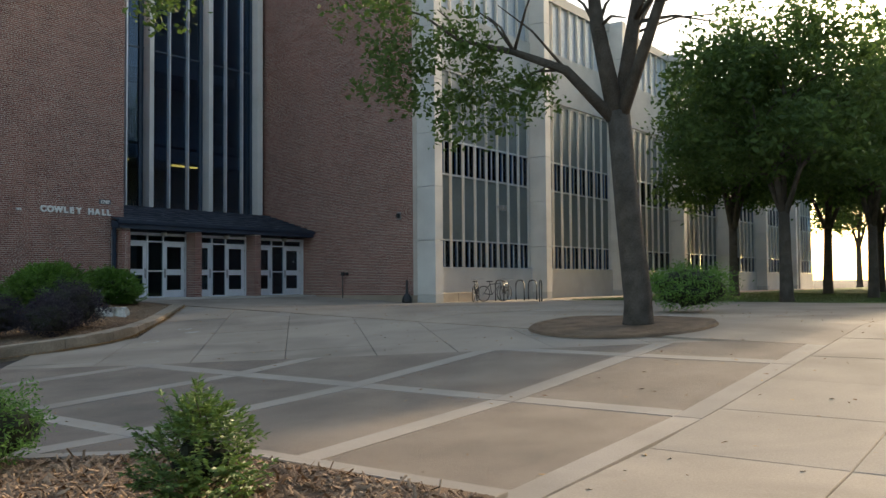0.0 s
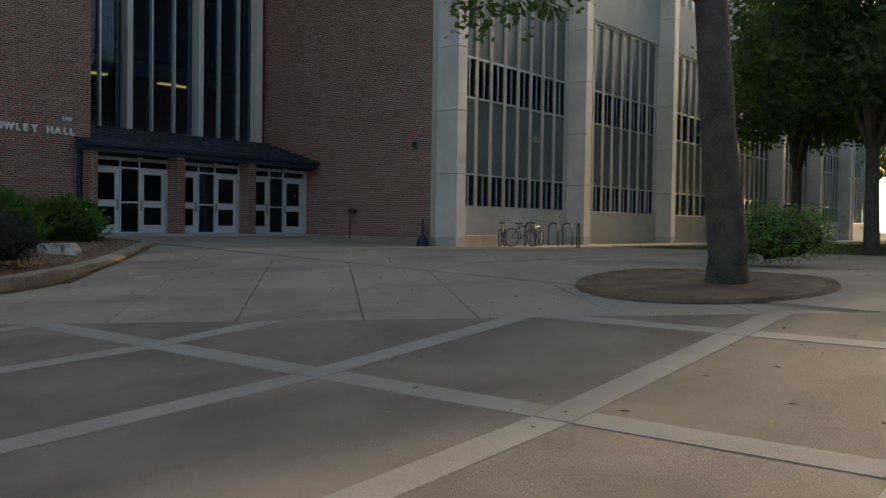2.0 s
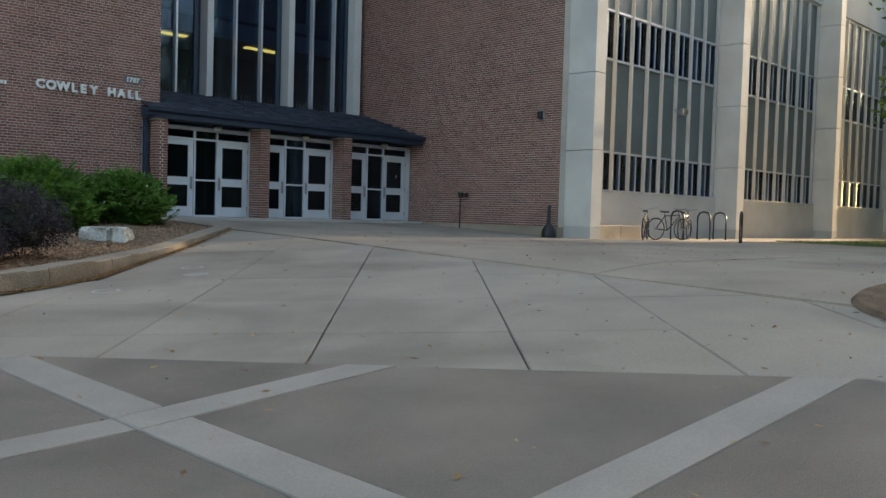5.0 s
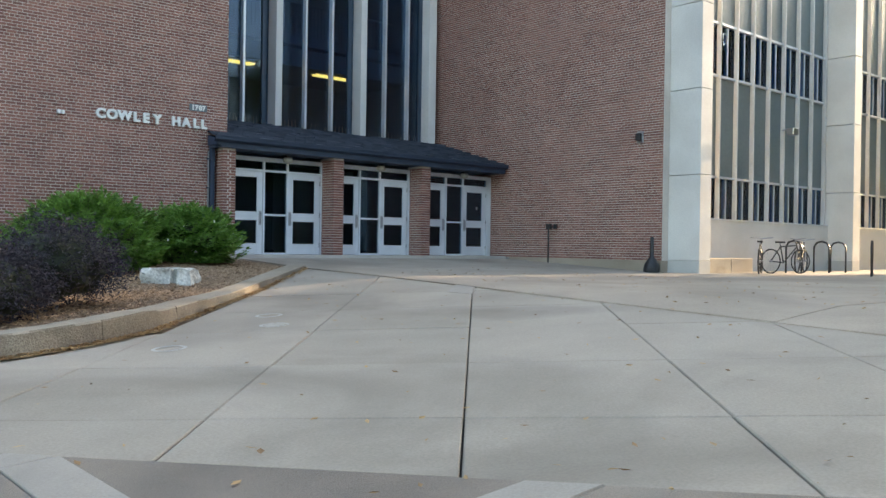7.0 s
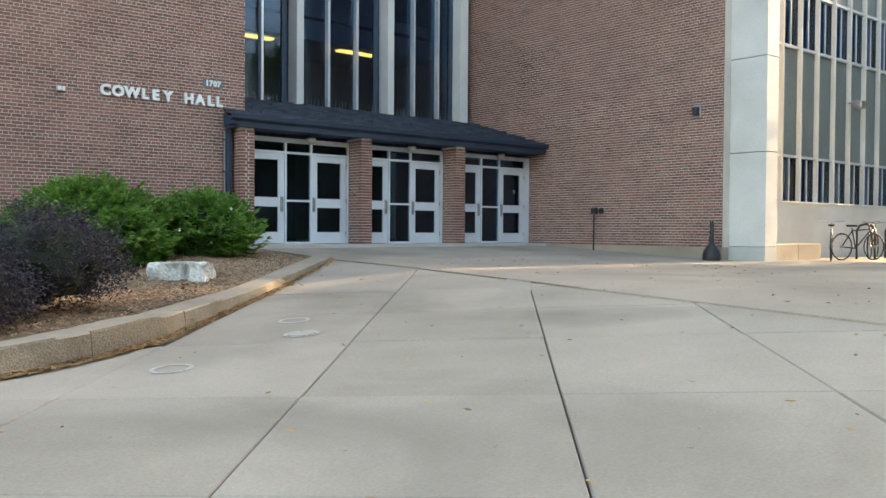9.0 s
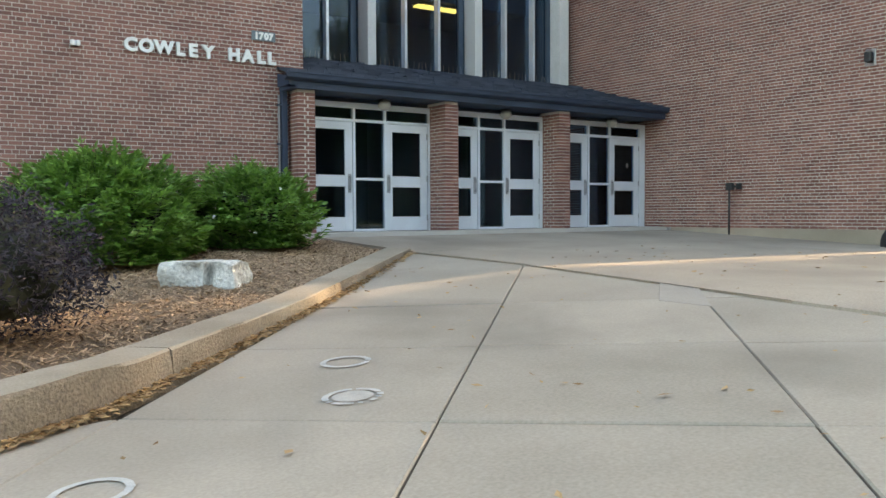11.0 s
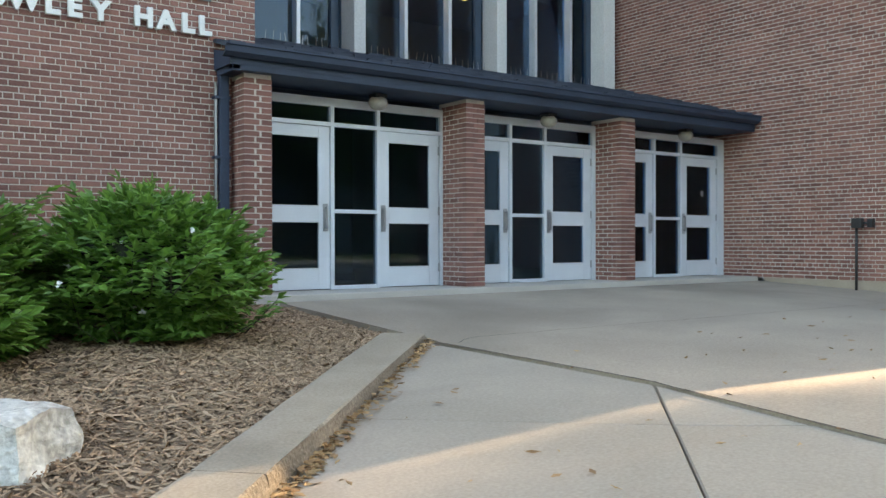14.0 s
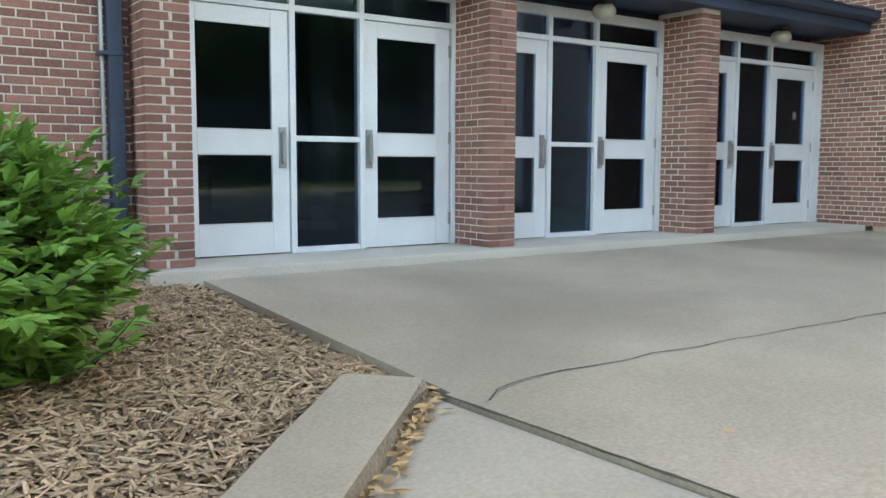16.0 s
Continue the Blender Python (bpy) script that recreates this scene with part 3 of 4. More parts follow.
def facade_bay(x0, x1, near):
    root = tagged(empty("window_bay", ((x0 + x1) / 2, -6.4, -0.4)), "tall facade bay with thin pale mullions and dark glass", "window", "facade bays", kind="structure")
    inv = Matrix.Translation((-(x0 + x1) / 2, 6.4, 0.4))

    def own(ob):
        ob.parent, ob.matrix_parent_inverse = root, inv
        return ob
    own(boxes("base_wall", [((x0, -6.62, -0.5), (x1, -6.15, 1.13))], FIN, None, 0.01))
    own(boxes("top_band", [((x0, -6.62, 9.9), (x1, -6.15, 12.5)), ((x0, -6.62, 15.2), (x1, -6.15, 15.7))], PRECAST_DARK, None, 0.01))
    xs = [x1 - 0.10 - 0.935 * k for k in range(int((x1 - x0) / 0.935) + 1)]
    own(boxes("sill", [((x0, -6.64, 1.13), (x1, -6.36, 1.17)), ((x0, -6.50, 2.33), (x1, -6.36, 2.39)), ((x0, -6.50, 5.2), (x1, -6.36, 5.27)), ((x0, -6.50, 6.7), (x1, -6.36, 6.77)), ((x0, -6.5, 9.82), (x1, -6.36, 9.9))], BRIGHT_METAL))
    for z0, z1, m, nm in ((1.17, 2.33, WINDOW, "pane"), (2.39, 5.2, SPANDREL, "spandrel"), (5.27, 6.7, WINDOW, "pane"), (6.77, 9.82, SPANDREL, "spandrel"), (12.5, 15.2, BLUE_SPANDREL, "spandrel")):
        if near:
            for a, b in zip(xs[1:] + [x0], xs):
                if a < b - 0.05:
                    own(boxes(nm, [((max(a, x0) + 0.01, -6.42, z0), (b - 0.01, -6.40, z1))], m))
        else:
            own(boxes(nm, [((x0, -6.42, z0), (x1, -6.40, z1))], m))
    # Dark sheet just behind the panes; the unlit room's depth is painted.
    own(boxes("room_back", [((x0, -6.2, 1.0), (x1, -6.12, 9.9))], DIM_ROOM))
    for x in xs:
        if x > x0 + 0.05:
            own(boxes("mullion", [((x - 0.032, -6.55, 1.15), (x + 0.032, -6.425, 9.88))], FIN, None, 0.006))
            own(boxes("mullion", [((x - 0.05, -6.56, 12.5), (x + 0.05, -6.43, 15.2))], FIN))
    for x in xs:
        if near and x > x0 + 0.05:
            own(boxes("sash", [((x - 0.42, -6.44, 1.18), (x - 0.37, -6.40, 2.32)), ((x - 0.42, -6.44, 5.28), (x - 0.37, -6.40, 6.69))], BRIGHT_METAL))


for k, x in enumerate(FINS):
    facade_bay(x + 0.531, x + 9.049, k < 2)
boxes("wall_far", [((66.0, -7.0, -0.6), (66.4, 9.0, 15.7))], PRECAST_DARK)
tagged(bpy.data.objects["wall_far"], "plain far end of the building", "wall", kind="structure")


# ---- ground ----
def ground_sheet():
    def lines(lo, hi, step):
        mid = list(np.arange(lo, hi + 0.01, step))
        out = [3, 8, 20, 50, 120, 300, 700]
        return [lo - d for d in out[::-1]] + mid + [hi + d for d in out]
    xs, ys = lines(-40, 70, 1.0), lines(-45, 12, 1.0)
    vs = [(x, y, ground_z(x, y) - 0.07) for y in ys for x in xs]
    w = len(xs)
    fs = [(j * w + i, j * w + i + 1, (j + 1) * w + i + 1, (j + 1) * w + i) for j in range(len(ys) - 1) for i in range(w - 1)]
    tagged(mesh_ob("ground", vs, fs, JOINT, None, True), "dark earth under the paving", "ground", kind="structure")


ground_sheet()


def clip(poly, a, b, c):
    """The part of a polygon where a * x + b * y >= c."""
    out = []
    for p, q in zip(poly, poly[1:] + poly[:1]):
        dp, dq = a * p[0] + b * p[1] - c, a * q[0] + b * q[1] - c
        if dp >= 0:
            out.append(p)
        if dp * dq < 0:
            t = dp / (dp - dq)
            out.append((p[0] + (q[0] - p[0]) * t, p[1] + (q[1] - p[1]) * t))
    return out


def area(poly):
    return 0.5 * sum(p[0] * q[1] - q[0] * p[1] for p, q in zip(poly, poly[1:] + poly[:1]))


def slab(name, poly, material, parent, gap=0.008, lift=0.0, rise=ground_z):
    """A paving piece over a convex polygon, with a rounded edge and open joints, lying on the slope."""
    if len(poly) < 3 or abs(area(poly)) < 0.02:
        return None
    if area(poly) < 0:
        poly = poly[::-1]
    cx, cy = sum(p[0] for p in poly) / len(poly), sum(p[1] for p in poly) / len(poly)

    def inset(d):
        res = []
        for x, y in poly:
            k = math.hypot(x - cx, y - cy)
            s = max(1 - d * 1.3 / k, 0) if k else 0
            res.append((cx + (x - cx) * s, cy + (y - cy) * s))
        return res
    vs, n = [], len(poly)
    for d, dz in ((gap, -0.09), (gap, lift - 0.010), (gap + 0.010, lift)):
        vs += [(x, y, rise(x, y) + dz) for x, y in inset(d)]
    fs = [(r * n + i, r * n + (i + 1) % n, (r + 1) * n + (i + 1) % n, (r + 1) * n + i) for r in (0, 1) for i in range(n)]
    fs.append(tuple(2 * n + i for i in range(n)))
    return mesh_ob(name, vs, fs, material, parent)


def subdivided(name, x0, x1, y0, y1, step, halfplanes, material, lift, parent):
    """A continuous paved sheet in one mesh, clipped by half planes."""
    vs, fs = [], []
    for x in np.arange(x0, x1, step):
        for y in np.arange(y0, y1, step):
            p = [(x, y), (min(x + step, x1), y), (min(x + step, x1), min(y + step, y1)), (x, min(y + step, y1))]
            for h in halfplanes:
                p = clip(p, *h) if len(p) > 2 else p
            if len(p) > 2 and abs(area(p)) > 1e-4:
                k = len(vs)
                vs += [(a, b, ground_z(a, b) + lift) for a, b in p]
                fs.append(tuple(range(k, k + len(p))))
    ob = mesh_ob(name, vs, fs, material, parent)
    bm = bmesh.new()
    bm.from_mesh(ob.data)
    bmesh.ops.remove_doubles(bm, verts=bm.verts, dist=0.001)
    rim = [e for e in bm.edges if e.is_boundary]
    ext = bmesh.ops.extrude_edge_only(bm, edges=rim)
    for g in ext["geom"]:
        if isinstance(g, bmesh.types.BMVert):
            g.co.z -= 0.10
    bm.to_mesh(ob.data)
    bm.free()
    return ob


# the level plaza by the doors, in two pours, and the fan of diagonal slabs below it
ARC1 = ((-0.72, -3.95), (-0.45, -6.22))
ARC2 = ((-0.45, -6.22), (-1.98, -15.2))


def side(seg, east=True, off=0.0):
    (x0, y0), (x1, y1) = seg
    a, b = -(y1 - y0), x1 - x0
    s = 1 if east else -1
    return (a * s, b * s, (a * x0 + b * y0) * s + off * math.hypot(a, b))


plaza = tagged(empty("pavement_plaza"), "weathered tan concrete plaza in front of the doors", "pavement", kind="structure")
subdivided("slab", -0.66, 8.59, -4.03, -0.81, 0.8, [], CONCRETE, 0.0, plaza)
subdivided("slab", -2.3, 16.0, -6.22, -4.034, 0.8, [side(ARC1, True, 0.012)], CONCRETE, 0.004, plaza)
subdivided("slab", -3.6, 16.0, -15.2, -6.22, 0.8, [side(ARC2, True, 0.012)], CONCRETE, 0.004, plaza)
subdivided("slab", -3.6, 16.0, -25.255, -15.21, 0.8, [side(((-1.98, -15.2), (-3.4, -25.1)))], CONCRETE, -0.003, plaza)
walkway = tagged(empty("pavement_front"), "concrete walk along the facade fins", "pavement", kind="structure")
subdivided("slab", 16.015, 66.0, -9.5, -6.65, 1.5, [], CONCRETE, -0.003, walkway)
subdivided("slab", 9.44, 16.0, -4.2, -4.1, 1.5, [], CONCRETE, -0.03, walkway)

fan = tagged(empty("pavement_fan"), "diagonal tan concrete slabs rising to the doors", "pavement", kind="structure")
US = [0.4, 3.1, 5.80, 8.39, 10.86, 13.0, 15.5, 18.0, 20.5, 23.0]
VS = [-28.0, -25.0, -22.15, -19.4, -16.4, -13.75, -11.0, -8.1, -4.0]


def fan_point(u, v):
    uu, vv = u - 0.023 * (v + 8), v - 0.08 * (u - 6)
    return ((uu + vv) / 2, (vv - uu) / 2)


KERB_SIDE = (0.02, -1, 10.35)
LOWER, UPPER = (-1.68, -1.06, 30.3), (1.68, 1.06, -30.3)
for iu, (u0, u1) in enumerate(zip(US, US[1:])):
    for iv, (v0, v1) in enumerate(zip(VS, VS[1:])):
        poly = [fan_point(u, v) for u, v in ((u0, v0), (u1, v0), (u1, v1), (u0, v1))]
        poly = clip(clip(clip(poly, *side(ARC1, False, 0.016)), *side(ARC2, False, 0.014)), *UPPER)
        if len(poly) > 2 and u0 > 13:
            poly = clip(poly, *side(((-1.98, -15.2), (-3.4, -25.1)), False))
        if len(poly) > 2 and u0 < 3:
            poly = clip(poly, 0, -1, 9.7)
        slab("slab", poly, SLAB, fan, 0.007, random.Random(iu * 9 + iv).uniform(-0.016, -0.006))
slab("patch", [(-0.88, -9.38), (-0.72, -8.75), (-1.72, -9.62), (-1.72, -10.2)], STRIP, fan, 0.0, 0.0)

# the lower paving: pale strips that frame panels of exposed aggregate
lower = tagged(empty("pavement_lower"), "pale concrete strips framing brown aggregate panels", "pavement", kind="structure")
XS = [-32.6, -28.7, -24.8, -20.9, -17.0, -13.1, -9.2, -5.3]
YS = [-25.08, -22.5, -19.7, -16.9, -14.1, -11.3]
HALF = 0.17
for i, x in enumerate(XS):
    for j, y in enumerate(YS):
        x1 = XS[i + 1] if i + 1 < len(XS) else -2.6
        y1 = YS[j + 1] if j + 1 < len(YS) else -8.5
        pieces = [("strip", (x - HALF, x1 - HALF, y - HALF, y + HALF), STRIP), ("strip", (x - HALF, x + HALF, y + HALF, y1 - HALF), STRIP), ("panel", (x + HALF, x1 - HALF, y + HALF, y1 - HALF), AGGREGATE)]
        for nm, (a, b, c, d), m in pieces:
            poly = clip(clip([(a, c), (b, c), (b, d), (a, d)], *LOWER), *KERB_SIDE)
            if len(poly) > 2:
                poly = clip(poly, *side(((-1.98, -15.2), (-3.4, -25.1)), False))
            slab(nm, poly, m, lower, 0.004, 0.0 if nm == "strip" else -0.006)



def pour_crack():
    """The ragged crack along the seam of the two plaza pours, bending down to the edge at its end."""
    rng = random.Random(9)
    pts = [(-0.60, -4.23), (-0.47, -4.13), (-0.28, -4.07)]
    x = 0.0
    while x < 8.5:
        pts.append((x, -4.043 + rng.uniform(-0.02, 0.02)))
        x += rng.uniform(0.12, 0.3)
    vs, fs = [], []
    for i, (a, b) in enumerate(pts):
        w = rng.uniform(0.003, 0.007)
        vs += [(a, b - w, ground_z(a, b) + 0.0075), (a, b + w, ground_z(a, b) + 0.0075)]
        if i:
            fs.append((2 * i - 2, 2 * i, 2 * i + 1, 2 * i - 1))
    tagged(mesh_ob("crack", vs, fs, JOINT, plaza), "dark ragged crack in the concrete", kind="structure")


def dirt_seam(points, seed):
    """A ragged line of dark dirt filling the open seam between the plaza and the lower slabs."""
    rng = random.Random(seed)
    vs, fs = [], []
    for (x0, y0), (x1, y1) in zip(points, points[1:]):
        n = max(int(math.hypot(x1 - x0, y1 - y0) / 0.09), 1)
        for k in range(n + 1):
            x, y = x0 + (x1 - x0) * k / n, y0 + (y1 - y0) * k / n
            a, b = rng.uniform(0.012, 0.024), rng.uniform(0.002, 0.010)
            vs += [(x - a, y, ground_z(x, y) + 0.0085), (x + b, y, ground_z(x, y) + 0.0085)]
            if k:
                i = len(vs) - 4
                fs.append((i, i + 2, i + 3, i + 1))
    tagged(mesh_ob("seam_dirt", vs, fs, JOINT, plaza), "dark dirt in the seam", kind="structure")


pour_crack()
dirt_seam([(-0.72, -3.95), (-0.45, -6.22), (-1.2, -10.6)], 12)
walkside = tagged(empty("pavement_walk"), "sunlit tan concrete sidewalk slabs with leaf litter", "pavement", kind="structure")
for i in range(38):
    for j in range(4):
        x, y = -34 + i * 2.1, -25.26 - (j + 1) * 1.9
        slab("slab", [(x, y), (x + 2.1, y), (x + 2.1, y + 1.9), (x, y + 1.9)], SLAB, walkside, 0.006, random.Random(i * 7 + j).uniform(-0.005, 0.003))


# ---- lawn ----
def lawn(name, x0, x1, y0, y1, step, blades):
    subdivided(name, x0, x1, y0, y1, step, [], GRASS, 0.0, None)
    ob = tagged(bpy.data.objects[name], "mown green lawn beyond the paving", "lawn", kind="structure")
    if blades:
        rng = np.random.default_rng(4)
        x, y = rng.uniform(x0, min(x1, x0 + 22), blades), rng.uniform(y0, y1, blades)
        c = np.stack([x, y, [ground_z(a, b) + 0.03 for a, b in zip(x, y)]], 1)
        v, f = leaves(c, 0.10, rng, 0.12, -1.0)
        tagged(mesh_ob("grass_blades", v, f, GRASS, ob), kind="stuff")


lawn("lawn_east", 16.02, 120.0, -25.25, -9.52, 3.0, 16000)
lawn("lawn_south", -45.0, 120.0, -60.0, -33.1, 5.0, 0)


# ---- kerb and planting bed by the entrance ----
def kerb_line():
    pts = [Vector((-0.74, -3.95)) + Vector((-0.715, -0.699)) * s for s in np.linspace(0, 7.6, 20)]
    ang, p = math.atan2(-0.699, -0.715), pts[-1].copy()
    for k in range(16):
        ang -= radians(3.2)
        p = p + Vector((math.cos(ang), math.sin(ang))) * 0.17
        pts.append(p.copy())
    for k in range(30):
        p = p + Vector((math.cos(ang), math.sin(ang))) * 0.7
        pts.append(p.copy())
    return pts


KERB_PTS = kerb_line()


def kerb():
    prof = [(-0.015, -0.12), (0.0, 0.45), (0.012, 0.92), (0.03, 1.0), (0.37, 1.0), (0.40, 0.95), (0.40, -0.12)]
    rng = random.Random(2)
    root = tagged(empty("kerb_entrance"), "rough weathered concrete kerb round the mulch bed", "kerb", kind="structure")
    cuts = [0, 9, 18, 26, 34, 44, 55, len(KERB_PTS) - 1]
    for c0, c1 in zip(cuts, cuts[1:]):
        vs, fs = [], []
        idx = list(range(c0, c1 + 1))
        for i in idx:
            p = KERB_PTS[i]
            d = (KERB_PTS[min(i + 1, len(KERB_PTS) - 1)] - KERB_PTS[max(i - 1, 0)]).normalized()
            nrm = Vector((d.y, -d.x))
            if nrm.dot(Vector((-1, 1))) < 0:
                nrm = -nrm
            s = min(i / 8, 1)
            high = 0.07 + 0.06 * s + blend(i, 12, 22, 0, 0.13)
            shift = d * (0.006 if i == c0 else -0.006 if i == c1 else 0)
            g = ground_z(p.x, p.y)
            for o, z in prof:
                q = p + nrm * (o + rng.uniform(-0.009, 0.009)) + shift
                vs.append((q.x, q.y, g + (z if z < 0 else z * high) + rng.uniform(-0.003, 0.003)))
        n = len(prof)
        for r in range(len(idx) - 1):
            fs += [(r * n + k, r * n + k + 1, (r + 1) * n + k + 1, (r + 1) * n + k) for k in range(n - 1)]
        fs += [tuple(range(n)), tuple(range(len(vs) - 1, len(vs) - n - 1, -1))]
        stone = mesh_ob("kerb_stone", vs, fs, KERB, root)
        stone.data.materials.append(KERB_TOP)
        # Tops take the paler, smoother concrete; sides keep the darkened colour.
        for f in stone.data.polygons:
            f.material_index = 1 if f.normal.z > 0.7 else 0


kerb()


def in_bed(x, y):
    """Between the kerb, the plaza's edge and the wall."""
    if y > -0.24 or x > -0.68 or x < -16:
        return False
    if x > -6.2:
        return y > -3.95 + (x + 0.74) * 0.978 + 0.30 if x < -0.9 else y > -3.9
    return y > blend(x, -9.0, -6.2, -9.85, -8.75) + 0.1


def mulch_bed():
    step = 0.25
    xs, ys = np.arange(-16.0, -0.5, step), np.arange(-10.4, -0.2, step)
    grid, vs, fs = {}, [], []
    for x in xs:
        for y in ys:
            if in_bed(x + step / 2, y + step / 2) or in_bed(x, y) or in_bed(x + step, y + step) or in_bed(x, y + step):
                q = []
                for a, b in ((x, y), (x + step, y), (x + step, y + step), (x, y + step)):
                    a, b = min(a, -0.665), min(b, -0.225)
                    key = (round(a, 3), round(b, 3))
                    if key not in grid:
                        grid[key] = len(vs)
                        vs.append((a, b, bed_z(a, b)))
                    q.append(grid[key])
                fs.append(tuple(q))
    bed = mesh_ob("mulch_bed", vs, [f for f in fs if len(set(f)) == 4], SOIL, None, True)
    tagged(bed, "planting bed of brown shredded wood mulch", "mulch bed", kind="structure")
    rng = np.random.default_rng(8)
    pts = []
    while len(pts) < 38000:
        x, y = -0.7 - abs(rng.normal(0, 3.4)), rng.uniform(-10, -0.3)
        if in_bed(x, y):
            pts.append((x, y, bed_z(x, y) + 0.012))
    v, f = chips(np.array(pts), rng)
    tagged(mesh_ob("wood_chips", v, f, CHIP, bed), kind="stuff")


def chips(c, rng, size=0.060, flat=0.3):
    n = len(c)
    a = rng.uniform(0, math.tau, n)
    d = np.stack([np.cos(a), np.sin(a), rng.normal(0, flat, n)], 1)
    s = np.stack([-np.sin(a), np.cos(a), rng.normal(0, flat, n)], 1)
    ln, wd = size * np.clip(rng.lognormal(-0.2, 0.65, n), 0.2, 2.6)[:, None] / 2, size * rng.uniform(0.10, 0.42, n)[:, None] / 2
    up = np.array([0, 0, 0.006])
    v = np.stack([c - d * ln - s * wd, c + d * ln - s * wd * 0.6, c + d * ln + s * wd, c - d * ln + s * wd * 0.7, c - d * ln * 0.9 + up, c + d * ln * 0.8 + up], 1).reshape(-1, 3)
    k = np.arange(n)[:, None] * 6
    f = [tuple(r) for r in np.concatenate([k + [0, 1, 5, 4], k + [2, 3, 4, 5]]).tolist()] + [tuple(r) for r in np.concatenate([k + [1, 2, 5], k + [3, 0, 4]]).tolist()]
    return v, f


mulch_bed()


def litter():
    """Dry leaves gathered against the kerb and strewn over the paving."""
    rng = np.random.default_rng(21)
    pts = []
    for i in range(3200):
        k = int(rng.integers(0, 38))
        p = KERB_PTS[k] + (KERB_PTS[k + 1] - KERB_PTS[k]) * rng.uniform()
        d = (KERB_PTS[k + 1] - KERB_PTS[k]).normalized()
        n = Vector((d.y, -d.x))
        n = n if n.dot(Vector((1, -1))) > 0 else -n
        o = abs(rng.normal(0, 0.045)) + 0.01
        if k > 6 or rng.uniform() < 0.4:
            q = p + n * o
            pts.append((q.x, q.y, ground_z(q.x, q.y) + 0.012 + max(0, 0.05 - o) * rng.uniform(0, 0.8)))
    for i in range(1100):
        x, y = rng.uniform(-14, 6), rng.uniform(-28, -4.5)
        if x - y > 3.5:
            pts.append((x, y, ground_z(x, y) + 0.010))
    v, f = leaves(np.array(pts), 0.075, rng, 0.5)
    c = np.repeat(np.array(pts)[:, 2], 4)
    v[:, 2] = c + (v[:, 2] - c) * 0.3
    tagged(mesh_ob("leaf_litter", v, f, DRY_LEAF), "dry tan leaves fallen along the kerb and paving", "fallen leaves", kind="stuff")


litter()


def chalk_ring(x, y, r, filled):
    bm = bmesh.new()
    rng = random.Random(int(r * 1000 + filled))
    n = 40

    def ring(q):
        out = []
        for k in range(n):
            a, b = x + q * math.cos(k * math.tau / n) * (1 + 0.02 * math.sin(3 * k)), y + q * math.sin(k * math.tau / n)
            out.append(bm.verts.new((a, b, ground_z(a, b) - 0.003)))
        return out
    outer, inner = ring(r), ring(r - 0.04)
    for k in range(n):
        if rng.random() < 0.95:
            bm.faces.new((outer[k], outer[(k + 1) % n], inner[(k + 1) % n], inner[k]))
    if filled:
        bm.faces.new(ring(r - 0.06)).material_index = 1
    ob = bm_ob("chalk_ring", bm, CHALK)
    ob.data.materials.append(FAINT_CHALK)
    tagged(ob, "faint white painted ring on the concrete", "marking", "painted rings")


for x, y, r, fl in ((-6.86, -10.94, 0.185, False), (-4.83, -9.50, 0.18, False), (-5.26, -10.39, 0.185, True)):
    chalk_ring(x, y, r, fl)


# ---- plants ----
def shrub(name, x, y, z, rx, ry, rz, count, size, material, label, seed, flowers=0, spikes=0):
    """A leafy shrub: a dark lump for the shade inside, stems, and a cloud of folded leaves in uneven tufts."""
    rng = np.random.default_rng(seed)
    root = tagged(empty(name, (x, y, z)), label, "shrub")
    bm = bmesh.new()
    bmesh.ops.create_icosphere(bm, subdivisions=3, radius=1.0)
    for v in bm.verts:
        k = 0.74 + 0.22 * noise.noise(Vector((v.co.x * 2.2 + seed, v.co.y * 2.2, v.co.z * 2.2)))
        v.co = Vector((v.co.x * rx * k, v.co.y * ry * k, max(rz * 0.52 + v.co.z * rz * 0.5 * k, 0.02)))
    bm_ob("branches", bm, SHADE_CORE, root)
    d = rng.normal(size=(90, 3))
    d[:, 2] = np.abs(d[:, 2]) * 1.25 - 0.62
    d /= np.linalg.norm(d, axis=1)[:, None]
    k = rng.uniform(0.72, 1.12, 90)[:, None]
    k[:spikes] *= 1.22
    tufts = np.array([0, 0, rz * 0.5]) + d * k * np.array([rx, ry, rz * 0.5])
    pick = rng.integers(0, 90, count)
    c = tufts[pick] + rng.normal(0, 1, (count, 3)) * np.array([rx, ry, rz * 0.6]) * 0.11
    m = count // 4
    e = rng.normal(size=(m, 3))
    e /= np.linalg.norm(e, axis=1)[:, None]
    c[:m] = np.array([0, 0, rz * 0.5]) + e * rng.uniform(0.78, 1.0, m)[:, None] * np.array([rx, ry, rz * 0.5])
    c[:, 2] = np.abs(c[:, 2]) + 0.02
    v, f = leaves(c, size, rng, 0.33, 0.1)
    tagged(mesh_ob("foliage", v, f, material, root), kind="stuff")
    if flowers:
        q = c[rng.integers(m, count, flowers)] * np.array([1.06, 1.06, 1.02])
        v, f = leaves(np.repeat(q, 4, 0), 0.035, rng, 0.9)
        tagged(mesh_ob("blossom", v, f, FLOWER, root), kind="stuff")
    return root


